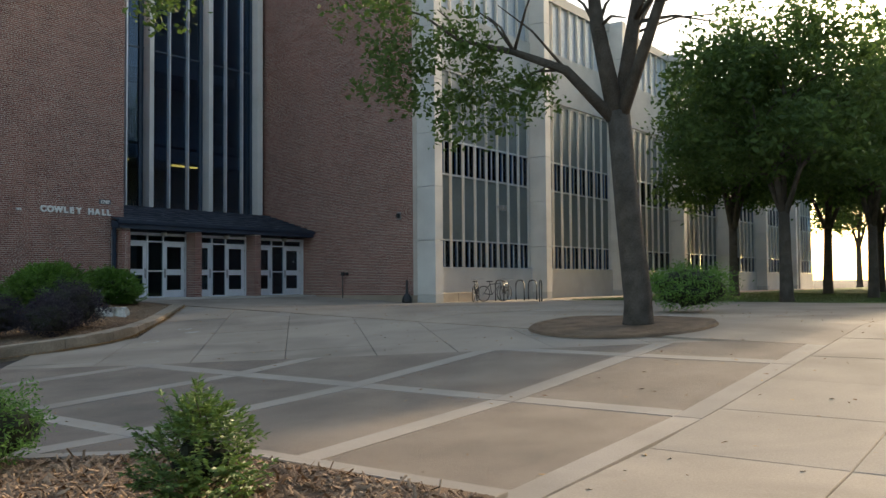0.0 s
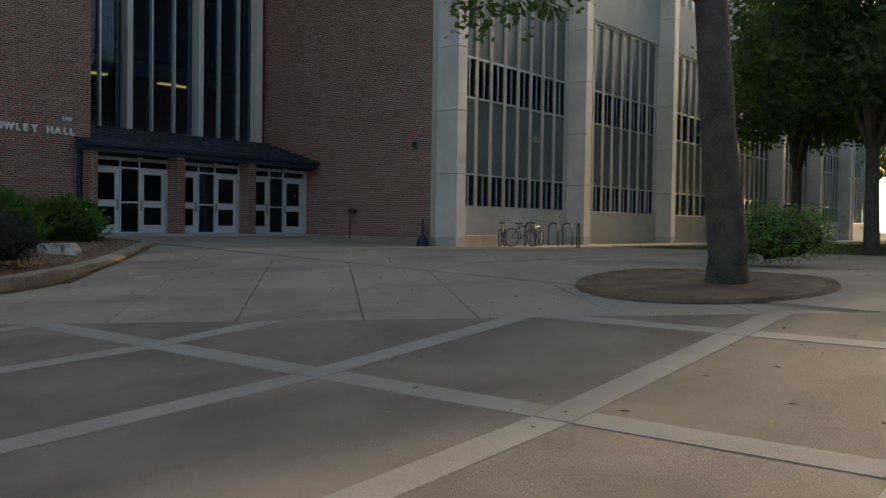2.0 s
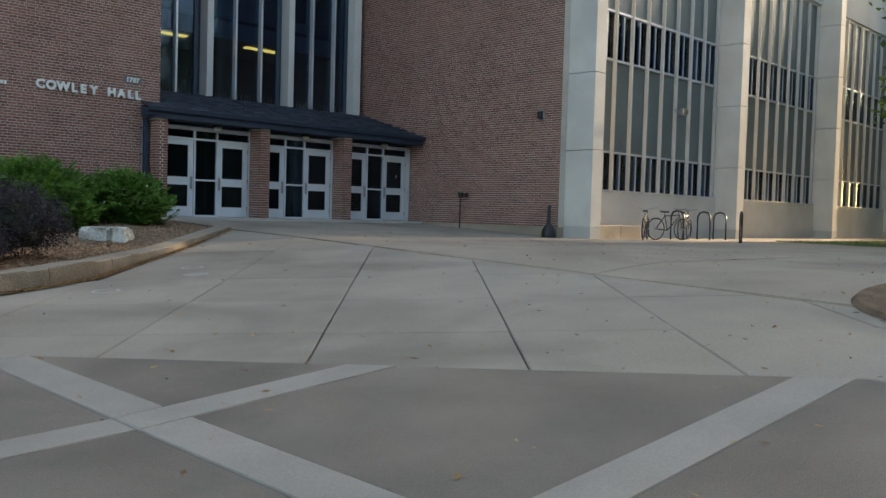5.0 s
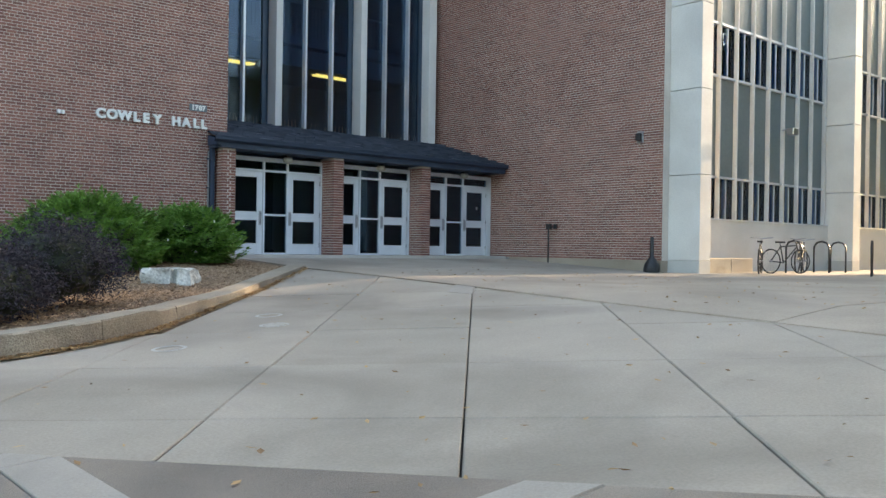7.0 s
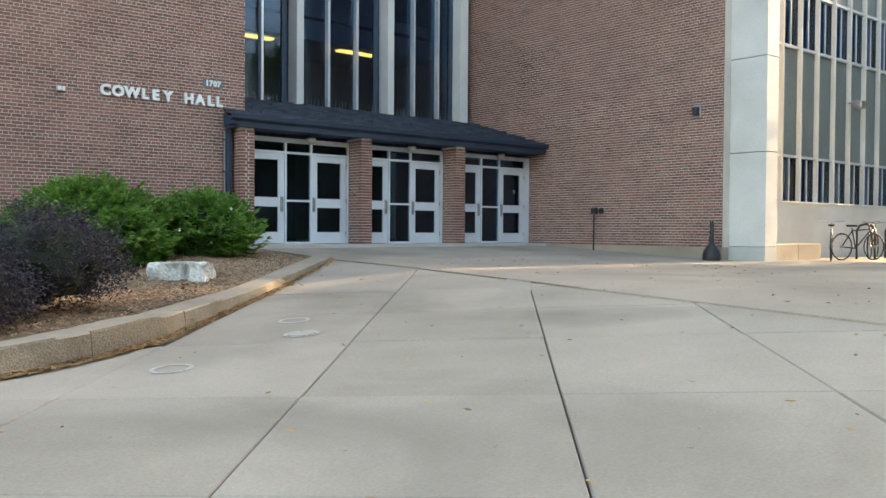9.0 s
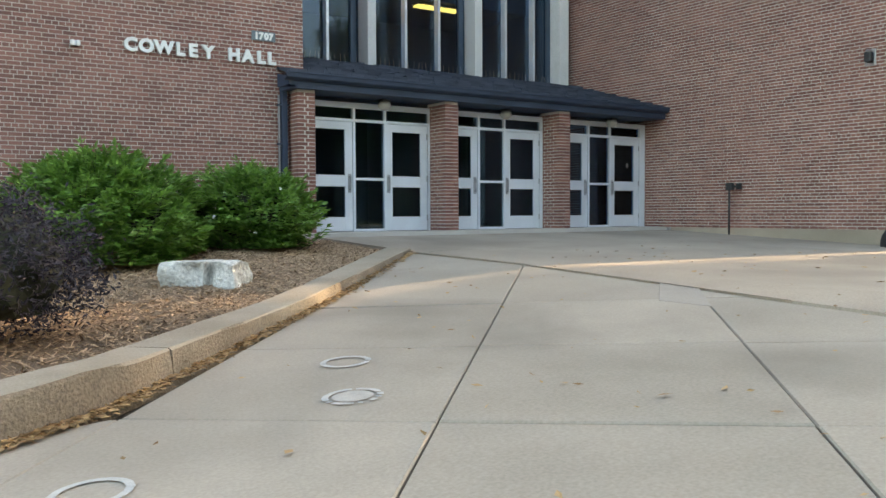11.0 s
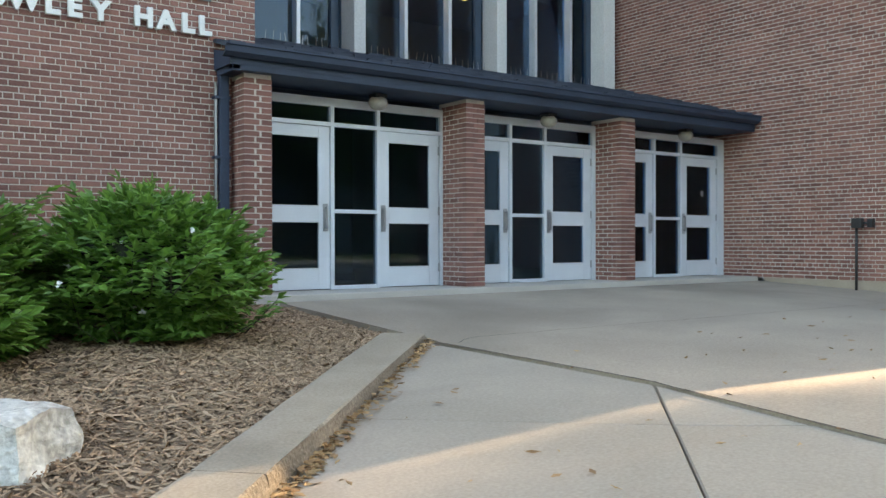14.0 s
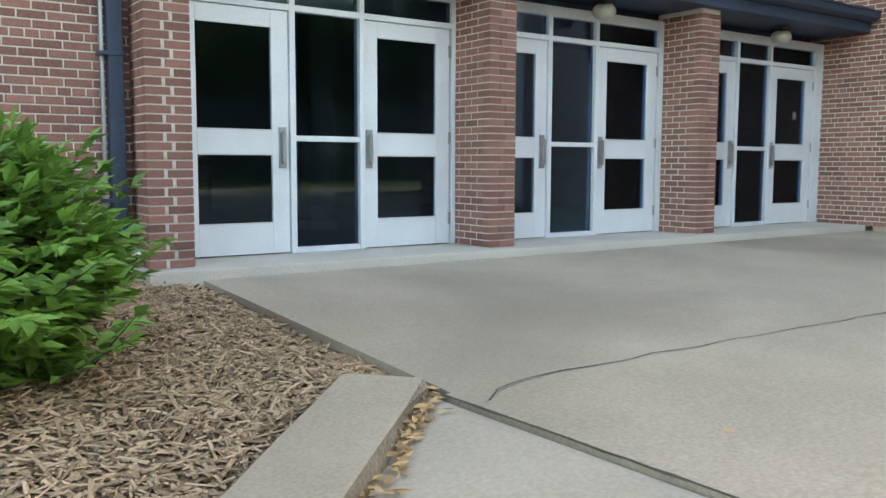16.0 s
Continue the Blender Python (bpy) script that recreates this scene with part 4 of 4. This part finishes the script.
def leafy_shrub(x, y, rx, ry, rz, shoots, size, label, seed, flowers, name="green_shrub", material=LEAF, foot=bed_z):
    """A domed shrub of many leafy shoots: paired folded leaflets along arching stems over a dark lump of painted shade.
    """
    rng = np.random.default_rng(seed)
    z = foot(x, y) - 0.03
    root = tagged(empty(name, (x, y, z)), label, "shrub")
    bm = bmesh.new()
    bmesh.ops.create_icosphere(bm, subdivisions=3, radius=1.0)
    for v in bm.verts:
        k = (0.66 if shoots > 400 else 0.36) + 0.2 * noise.noise(Vector((v.co.x * 2.2 + seed, v.co.y * 2.2, v.co.z * 2.2)))
        v.co = Vector((v.co.x * rx * k, v.co.y * ry * k, max(rz * 0.42 + v.co.z * rz * 0.5 * k, 0.02)))
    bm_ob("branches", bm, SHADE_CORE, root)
    bm = bmesh.new()
    cs, ds, ups = [], [], []
    for i in range(shoots):
        a, h = rng.uniform(0, math.tau), rng.uniform(0.0, 1.0) ** 0.85
        wide = (1 - h ** 2.6) ** 0.5 * (0.82 + 0.18 * min(h / 0.3, 1))
        lump = 1.0 + 0.30 * noise.noise(Vector((math.cos(a) * 2.1 + seed * 3, math.sin(a) * 2.1, h * 3.4))) + 0.14 * noise.noise(Vector((math.cos(a) * 5.5, math.sin(a) * 5.5 + seed, h * 8.0)))
        deep = 1.0 - abs(rng.normal(0, 0.12)) if i % 30 else rng.uniform(1.08, 1.2)
        tip = Vector((math.cos(a) * rx * wide * lump * deep, math.sin(a) * ry * wide * lump * deep, rz * h * (0.65 + 0.35 * lump) * (0.5 + 0.5 * deep)))
        out = Vector((math.cos(a) * (0.35 + wide), math.sin(a) * (0.35 + wide), 0.25 + 1.1 * h)) + Vector(rng.normal(0, 0.28, 3))
        out.normalize()
        long = size * rng.uniform(2.4, 4.2)
        base = tip - out * long
        cross = out.cross(Vector((0, 0, 1)))
        cross = cross.normalized() if cross.length > 0.05 else Vector((1, 0, 0))
        if i % 5 == 0:
            tube(bm, [base - out * long * 0.8, base, tip], [0.006, 0.005, 0.002], 4)
        n = int(rng.integers(5, 8))
        for j in range(n):
            t = (j + 0.6) / n
            p = base + out * long * t + Vector((0, 0, 0.02 * math.sin(t * 3)))
            for s in (-1, 1):
                d = out * (0.35 + 0.5 * t) + cross * s * (1.0 - 0.45 * t) + Vector((0, 0, -0.25)) + Vector(rng.normal(0, 0.16, 3))
                d.normalize()
                cs.append(p + d * size * 0.5)
                ds.append(d)
                ups.append(Vector((0, 0, 1)) + out * 0.5 + Vector(rng.normal(0, 0.25, 3)))
        cs.append(tip + out * size * 0.4)
        ds.append(out)
        ups.append(Vector((0, 0, 1)) + Vector(rng.normal(0, 0.4, 3)))
    bm_ob("stems", bm, BARK, root)
    c, d, u = np.array(cs), np.array(ds), np.array(ups)
    s = np.cross(d, u)
    s /= np.linalg.norm(s, axis=1)[:, None] + 1e-6
    u = np.cross(s, d)
    ln = size * rng.uniform(0.75, 1.25, len(c))[:, None]
    v = np.stack([c - d * ln / 2, c + s * ln * 0.23 + u * ln * 0.07, c + d * ln / 2 - u * ln * 0.10, c - s * ln * 0.23 + u * ln * 0.07], 1).reshape(-1, 3)
    v[:, 2] = np.maximum(v[:, 2], 0.015)
    k = np.arange(len(c))[:, None] * 4
    tagged(mesh_ob("foliage", v, np.concatenate([k + [0, 1, 2], k + [0, 2, 3]]).tolist(), material, root), kind="stuff")
    if not flowers:
        return root
    pick = rng.integers(0, len(c), flowers)
    q = c[pick] + d[pick] * size * 0.4 + np.array([0, 0, 0.02])
    v, f = leaves(np.repeat(q, 5, 0) + rng.normal(0, 0.012, (flowers * 5, 3)), 0.035, rng, 0.9)
    tagged(mesh_ob("blossom", v, f, FLOWER, root), kind="stuff")
    return root


leafy_shrub(-4.92, -2.8, 1.42, 1.45, 1.46, 1900, 0.125, "large leafy bright green shrub on the mulch bed", 1, 8)
leafy_shrub(-2.75, -2.6, 1.06, 1.12, 1.20, 1200, 0.118, "rounded green shrub with small white flowers by the downspout", 2, 70)
shrub("purple_shrub", -6.92, -7.5, bed_z(-6.92, -7.5) - 0.03, 0.82, 0.8, 1.22, 9000, 0.06, PURPLE, "dense dark purple rounded shrub on the mulch bed", 3)
shrub("purple_shrub", -8.05, -8.5, bed_z(-8.05, -8.5) - 0.03, 0.68, 0.62, 0.92, 7000, 0.06, PURPLE, "small dark purple shrub beside the kerb", 4)
shrub("purple_shrub", -8.9, -7.2, bed_z(-8.9, -7.2) - 0.03, 0.9, 0.85, 1.1, 6000, 0.065, PURPLE, "dark purple shrub at the back of the bed", 6)


def boulder():
    bm = bmesh.new()
    bmesh.ops.create_cube(bm, size=1.0)
    bmesh.ops.subdivide_edges(bm, edges=bm.edges, cuts=14, use_grid_fill=True)
    for v in bm.verts:
        p = v.co.copy()
        q = Vector((p.x * 0.84, p.y * 0.5, (p.z + 0.5) * 0.33))
        w = noise.noise(q * 3.0) * 0.10 + noise.noise(q * 9.0) * 0.035
        ledge = -0.16 if abs(p.x - 0.14) < 0.05 and p.y < 0.1 else 0.0
        q += Vector((p.x, p.y, 0)).normalized() * (w + ledge) if abs(p.x) + abs(p.y) > 0.01 else Vector()
        q.z += noise.noise(q * 4.0 + Vector((3, 1, 2))) * 0.05 * (p.z + 0.5) - 0.10 * (p.z + 0.5) * max(p.x, 0)
        q.xy *= 1.0 + 0.10 * (0.5 - p.z) - 0.12 * abs(p.z + 0.1)
        q.z = min(q.z, 0.29 + 0.04 * p.x + 0.012 * noise.noise(q * 7.0))
        v.co = q
    bmesh.ops.smooth_vert(bm, verts=bm.verts, factor=0.35, use_axis_x=True, use_axis_y=True, use_axis_z=True)
    ob = bm_ob("boulder", bm, ROCK)
    ob.matrix_basis = pose(-4.38, -5.42, bed_z(-4.4, -5.4) - 0.04, 0, 2, -44)
    tagged(ob, "pale flat-topped limestone boulder lying on the mulch", "rock")


boulder()


# the bed beside the start of the walk
def near_bed():
    poly = [(-13.32, -25.0), (-13.32, -21.6), (-15.6, -19.2), (-32.0, -15.6), (-32.0, -25.0)]

    def inside(x, y):
        return x < -13.4 and y > -24.9 and all((q[0] - p[0]) * (y - p[1]) - (q[1] - p[1]) * (x - p[0]) > 0.1 for p, q in zip(poly, poly[1:] + poly[:1]))
    vs, fs = [], []
    for x in np.arange(-32, -13.3, 0.4):
        for y in np.arange(-25.0, -15.4, 0.4):
            p = [(x, y), (x + 0.4, y), (x + 0.4, y + 0.4), (x, y + 0.4)]
            for a, b in zip(poly, poly[1:] + poly[:1]):
                p = clip(p, -(b[1] - a[1]), b[0] - a[0], -(b[1] - a[1]) * a[0] + (b[0] - a[0]) * a[1]) if len(p) > 2 else p
            if len(p) > 2:
                k = len(vs)
                vs += [(a, b, ground_z(a, b) + 0.04 + 0.04 * noise.noise((a, b, 5))) for a, b in p]
                fs.append(tuple(range(k, k + len(p))))
    bed = tagged(mesh_ob("mulch_bed_south", vs, fs, SOIL, None, True), "sunlit mulch bed beside the sidewalk", "mulch bed", kind="structure")
    edge = tagged(empty("kerb_south"), "narrow pale concrete edging of the mulch bed", "kerb", kind="structure")
    for (a, b), (c, d) in (((-13.32, -25.0), (-13.32, -21.6)), ((-13.32, -21.6), (-15.6, -19.2)), ((-15.6, -19.2), (-32, -15.6))):
        n = max(int(math.hypot(c - a, d - b) / 1.5), 1)
        ux, uy = (c - a) / math.hypot(c - a, d - b), (d - b) / math.hypot(c - a, d - b)
        for k in range(n):
            p, q = (a + (c - a) * k / n, b + (d - b) * k / n), (a + (c - a) * (k + 1) / n, b + (d - b) * (k + 1) / n)
            slab("edging", [p, (p[0] + uy * 0.2, p[1] - ux * 0.2), (q[0] + uy * 0.2, q[1] - ux * 0.2), q], STRIP, edge, 0.004, 0.05)
    rng = np.random.default_rng(31)
    pts = []
    while len(pts) < 9000:
        x, y = -13.3 - abs(rng.normal(0, 3)), rng.uniform(-25, -17)
        if inside(x, y):
            pts.append((x, y, ground_z(x, y) + 0.05 + 0.04 * noise.noise((x, y, 5))))
    v, f = chips(np.array(pts), rng, 0.09, 0.5)
    tagged(mesh_ob("wood_chips", v, f, CHIP, bed), kind="stuff")


near_bed()
leafy_shrub(-14.72, -23.05, 0.56, 0.56, 0.96, 300, 0.075, "small sunlit yellow-green shrub in the mulch bed", 7, 0, "young_shrub", LEAF_YOUNG, ground_z)
shrub("young_shrub", -15.1, -20.3, ground_z(-15, -20.3), 0.55, 0.5, 0.75, 2600, 0.06, LEAF, "low dark green perennial clump in the mulch bed", 8, 0, 16)
shrub("hedge_shrub", 4.4, -19.9, ground_z(4.4, -20), 1.25, 1.2, 1.3, 6000, 0.09, LEAF, "dark green shrub near the tree island", 9)
for i, (x, y, r) in enumerate(((38, -22.5, 1.5), (43, -21.0, 1.7), (48, -23, 1.9), (30, -24.2, 1.2))):
    shrub("hedge_shrub", x, y, ground_z(x, y), r, r * 0.9, r * 1.25, 2500, 0.16, LEAF, "far green shrub on the lawn", 40 + i)


# tree island
def tree_island():
    bm = bmesh.new()
    n = 48
    rings = []
    for r, dz in ((2.05, 0.0), (2.0, 0.05), (1.88, 0.05), (1.84, 0.03), (1.0, 0.05), (0.0, 0.09)):
        if r:
            rings.append([bm.verts.new((-1.6 + r * math.cos(k * math.tau / n), -20.6 + r * math.sin(k * math.tau / n), ground_z(-1.6 + r * math.cos(k * math.tau / n), -20.6 + r * math.sin(k * math.tau / n)) + dz)) for k in range(n)])
    for a, b in zip(rings, rings[1:]):
        for k in range(n):
            bm.faces.new((a[k], a[(k + 1) % n], b[(k + 1) % n], b[k]))
    bm.faces.new(rings[-1])
    tagged(bm_ob("mulch_ring", bm, SOIL), "round brown mulch island under the tree", "mulch bed", kind="structure")


tree_island()


def tree(at, limbs, trunk_r, fork, clumps, count, size, seed, label, group=""):
    """A tree: tapered trunk, limbs to given heads, twigs, and leaves in clumps about the heads. Places are relative to the foot."""
    rng = np.random.default_rng(seed)
    rnd = random.Random(seed)
    root = tagged(empty("tree", at), label, "tree", group)
    bm = bmesh.new()
    f = Vector(fork)
    tube(bm, [(0, 0, -0.1), (0, 0, 0.15), (0.0, 0, 0.6), f * 0.5, f], [trunk_r * 1.25, trunk_r * 1.08, trunk_r, trunk_r * 0.88, trunk_r * 0.8], 14)
    heads = []
    for tip, r in limbs:
        t = Vector(tip)
        a = f + (t - f) * 0.35 + Vector((rnd.uniform(-0.2, 0.2), rnd.uniform(-0.2, 0.2), 0.35))
        b = f + (t - f) * 0.7 + Vector((rnd.uniform(-0.3, 0.3), rnd.uniform(-0.3, 0.3), 0.2))
        tube(bm, [f - Vector((0, 0, 0.3)), a, b, t], [r, r * 0.75, r * 0.5, r * 0.25], 8)
        for base in (a, b, t):
            for q in range(3):
                end = base + Vector((rnd.uniform(-1.6, 1.6), rnd.uniform(-1.6, 1.6), rnd.uniform(-0.3, 1.4)))
                tube(bm, [base, (base + end) / 2 + Vector((0, 0, 0.15)), end], [r * 0.28, r * 0.16, 0.012], 5)
    bm_ob("trunk", bm, BARK, root, True)
    cs = np.array([c[:3] for c in clumps])
    rs = np.array([c[3] for c in clumps])
    sub, own = [], []
    for c, r in zip(cs, rs):
        for q in range(26):
            d = rng.normal(size=3)
            d /= np.linalg.norm(d)
            sub.append(c + d * r * rng.uniform(0.45, 1.05) * np.array([1, 1, 0.75]))
            own.append(r)
    sub, own = np.array(sub), np.array(own)
    pick = rng.choice(len(sub), count, p=own ** 2 / (own ** 2).sum())
    c = sub[pick] + rng.normal(0, 0.17, (count, 3)) * own[pick][:, None]
    v, fc = leaves(c, size, rng, 0.55, 0.3)
    tagged(mesh_ob("crown", v, fc, TREE_LEAF, root), kind="stuff")
    return root


TX, TY = -1.6, -21.0
tree((TX, TY, ground_z(TX, TY)), [((-2.3, 3.1, 6.3), 0.15), ((-0.5, 0.8, 9.0), 0.22), ((0.5, -0.7, 9.5), 0.20), ((2.6, 0.6, 9.2), 0.15), ((-1.0, -2.6, 9.6), 0.15)], 0.31, (-0.2, 0.3, 4.7),
     [(-6.8, 7.6, 6.9, 0.7), (-2.2, 3.0, 4.7, 1.0), (-1.3, 2.0, 5.0, 0.85), (-3.2, 4.2, 5.4, 0.9), (-2.6, 3.4, 6.1, 1.15), (-1.9, 2.6, 5.4, 0.8), (-3.5, 4.4, 6.7, 1.0), (-0.5, 0.9, 10.3, 2.0), (0.8, -1.0, 10.6, 2.0), (2.8, 0.8, 10.2, 2.0), (-1.4, -2.8, 10.6, 1.9), (-2.6, 1.6, 10.0, 1.9), (1.0, 2.6, 10.4, 1.9), (-4.0, 3.0, 8.8, 1.5), (-5.6, 5.8, 8.4, 1.2), (0, 0, 12.2, 2.2)],
     26000, 0.15, 50, "tall leafy street tree with a forked dark trunk")

CROWN_CLUMPS = [(0, 0, 11.0, 3.0), (2.4, 0.5, 9.2, 2.6), (-2.4, 0.8, 9.0, 2.6), (0.4, 2.6, 8.6, 2.5), (-0.4, -2.6, 8.8, 2.5), (1.8, -2.2, 6.6, 1.9), (-1.8, 2.2, 6.6, 1.9), (2.8, 2.0, 6.8, 1.8), (-2.8, -1.8, 6.4, 1.9), (0.0, 0.3, 6.2, 2.0), (0.2, -3.0, 5.9, 1.5)]
BOUGHS = [((1.8, 0.4, 7.6), 0.14), ((-1.8, 0.6, 7.6), 0.14), ((0.3, 2.0, 7.2), 0.13), ((-0.3, -2.0, 7.4), 0.13), ((0.0, 0.0, 9.5), 0.18)]
shade = tree((16.5, -19.2, ground_z(16, -19)), BOUGHS, 0.26, (0.05, 0.05, 3.6), CROWN_CLUMPS, 18000, 0.28, 51, "dense green lawn tree by the building, copied to cast shade", "shade trees")
# Copies placed to shade the plaza and shape its sun streaks, some unseen.
for x, y, turn, big in ((27.5, -13.5, 140, 1.0), (36.0, -16.3, 200, 1.1), (34.0, -21.7, 250, 1.0), (46.0, -17.4, 300, 1.15), (45.0, -23.2, 160, 1.1), (60.0, -21.0, 30, 1.1), (58.0, -24.9, 210, 1.15), (25.0, -20.8, 330, 0.95), (82.0, -9.0, 120, 1.2), (86.0, -17.0, 20, 1.1), (90.0, -25.0, 250, 1.2), (84.0, -33.0, 75, 1.1),
                        # Unseen southern row, added so the door glass reflects dark foliage.
                        (12.0, -40.0, 80, 1.0), (22.0, -43.0, 110, 1.0), (31.0, -41.0, 10, 1.0), (41.0, -44.0, 60, 1.0), (0.0, -42.0, 170, 1.0)):
    copy_thing(shade, pose(x, y, ground_z(x, y), 0, 0, turn)).scale = (big, big, big)


# ---- the building that closes the place to the south ----
def south_building():
    # Unseen; inferred opposite the doors, its length added to darken glass reflections.
    root = boxes("building_south", [((-60, -62, -1.4), (150, -52, 12.0))], SPANDREL)
    tagged(root, "plain grey building across the lawn", "building", kind="structure")
    for k in range(35):
        for z in (1.2, 5.2):
            boxes("window", [((-50 + k * 5.5, -52.05, z), (-48 + k * 5.5, -51.96, z + 2.0))], PRECAST_DARK, root)
    boxes("coping", [((-60.2, -62.2, 12.0), (150.2, -51.8, 12.3))], PRECAST_DARK, root)


south_building()


# ---- bicycles and racks ----
def ring_mesh(bm, c, r, t, sides=28):
    pts = [Vector(c) + Vector((math.cos(k * math.tau / sides) * r, 0, math.sin(k * math.tau / sides) * r)) for k in range(sides)]
    loops = []
    for p in pts:
        o = (p - Vector(c)).normalized()
        loops.append([bm.verts.new(p + o * math.cos(a) * t + Vector((0, math.sin(a) * t, 0))) for a in (0, math.pi / 2, math.pi, math.pi * 1.5)])
    for a, b in zip(loops, loops[1:] + loops[:1]):
        for k in range(4):
            bm.faces.new((a[k], b[k], b[(k + 1) % 4], a[(k + 1) % 4]))


def bicycle():
    root = tagged(empty("bicycle"), "dark parked bicycle leaning at a rack by the facade", "bicycle", "parked bicycles")
    for x in (-0.52, 0.52):
        bm = bmesh.new()
        ring_mesh(bm, (x, 0, 0.34), 0.325, 0.02)
        wheel = bm_ob("wheel", bm, RUBBER, root)
        bm = bmesh.new()
        for k in range(12):
            a = k * math.tau / 12
            tube(bm, [(x, 0, 0.34), (x + math.cos(a) * 0.31, 0, 0.34 + math.sin(a) * 0.31)], [0.003, 0.003], 3)
        tube(bm, [(x, -0.05, 0.34), (x, 0.05, 0.34)], [0.025, 0.025], 8)
        bm_ob("spokes", bm, STEEL, wheel)
    bm = bmesh.new()
    for a, b in (((-0.52, 0, 0.34), (-0.08, 0, 0.30)), ((-0.08, 0, 0.30), (-0.20, 0, 0.80)), ((-0.20, 0, 0.74), (0.36, 0, 0.78)), ((0.36, 0, 0.72), (-0.08, 0, 0.30)), ((-0.52, 0, 0.34), (-0.19, 0, 0.74)), ((0.34, 0, 0.90), (0.52, 0, 0.34))):
        tube(bm, [a, b], [0.018, 0.016], 8)
    bm_ob("bike_frame", bm, DARK_METAL, root)
    boxes("saddle", [((-0.33, -0.07, 0.84), (-0.08, 0.07, 0.89))], RUBBER, root, 0.02)
    bm = bmesh.new()
    tube(bm, [(0.42, -0.28, 0.98), (0.35, -0.1, 0.96), (0.34, 0, 0.94), (0.35, 0.1, 0.96), (0.42, 0.28, 0.98)], [0.014] * 5, 8)
    bm_ob("handlebar", bm, STEEL, root)
    for a, b in (((0.345, 0, 0.88), (0.34, 0, 0.95)), ((-0.20, 0, 0.78), (-0.21, 0, 0.85))):
        bm = bmesh.new()
        tube(bm, [a, b], [0.014, 0.014], 8)
        bm_ob("post", bm, STEEL, root)
    return root


bike = bicycle()
spots = [(10.9, -8.05, 25), (12.1, -8.15, -20), (13.4, -7.95, 15)]
bike.matrix_basis = pose(spots[0][0], spots[0][1], ground_z(12, -8), 0, 0, spots[0][2])
for x, y, a in spots[1:]:
    copy_thing(bike, pose(x, y, ground_z(x, y), 0, 0, a))


def rack(x, y):
    bm = bmesh.new()
    tube(bm, [(0, 0, -0.05), (0, 0, 0.75), (0.08, 0, 0.88), (0.25, 0, 0.92), (0.42, 0, 0.88), (0.5, 0, 0.75), (0.5, 0, -0.05)], [0.03] * 7, 10)
    ob = bm_ob("bike_rack", bm, DARK_METAL, None, True)
    ob.matrix_basis = pose(x, y, ground_z(x, y), 0, 0, 80)
    return tagged(ob, "black steel hoop bicycle rack in the paving", "bike rack", "bike racks")


first_rack = rack(12.7, -8.3)
for x in (14.4, 15.5):
    copy_thing(first_rack, pose(x, -8.3, ground_z(x, -8.3), 0, 0, 80))
copy_thing(first_rack, pose(12.2, -10.4, ground_z(12, -10.4), 0, 0, 20))


def bench():
    root = tagged(empty("stone_bench", (10.6, -7.15, ground_z(10.6, -7.1))), "low stone bench block by the fin, tan on its sunlit half", "bench")
    # Sunlight on the left half is put into its tan colour.
    boxes("tan_block", [((-1.1, -0.22, -0.02), (0.0, 0.22, 0.40))], WARM_TAN, root, 0.02)
    boxes("grey_block", [((0.01, -0.22, -0.02), (1.15, 0.22, 0.40))], CONCRETE, root, 0.02)


bench()
boxes("utility_box", [((9.5, -6.72, 0.35), (9.86, -6.622, 1.35))], FIN, None, 0.015)
tagged(bpy.data.objects["utility_box"], "pale metal utility box on the facade base", "utility box")
bm_pole = bmesh.new()
tube(bm_pole, [(0, 0, 0), (0, -0.25, 0.05), (0, -0.3, 0.0)], [0.03, 0.03, 0.03], 8)
add_box(bm_pole, (-0.16, -0.45, -0.18), (0.16, -0.2, 0.05), 0.04)
facade_lamp = bm_ob("facade_lamp", bm_pole, STEEL)
facade_lamp.location = (15.0, -6.5, 4.05)
tagged(facade_lamp, "grey metal floodlight on the facade spandrel", "lamp")


# ---- bricks of the pillars, one by one ----
def brick_mesh(w, d, h):
    bm = bmesh.new()
    add_box(bm, (0.0, 0.0, 0.0), (w, d, h))
    me = bpy.data.meshes.new("brick")
    bm.to_mesh(me)
    bm.free()
    me.materials.append(BRICK_PIECE)
    return me


full, half, third = (brick_mesh(w, 0.096, 0.0562) for w in (0.191, 0.0925, 0.126))
side_full, side_half = (brick_mesh(0.0945, d, 0.0562) for d in (0.180, 0.082))


def lay(parent, me, x, y, z):
    ob = new("brick", me)
    ob.parent, ob.location = parent, (x, y, z)


for (x0, x1), p in zip(PILLARS, pillars):
    w = x1 - x0
    for r in range(37):
        z = 0.005 + r * 0.0686
        if r % 2:
            lay(p, full, x0 + 0.0, -0.602, z)
            lay(p, third, x1 - 0.128, -0.602, z)
        else:
            lay(p, third, x0, -0.602, z)
            lay(p, full, x1 - 0.193, -0.602, z)
        for y, me in (((-0.500, side_half), (-0.400, side_full), (-0.201, side_full)) if r % 2 else ((-0.500, side_full), (-0.301, side_full), (-0.102, side_half))):
            lay(p, me, x0, y, z)
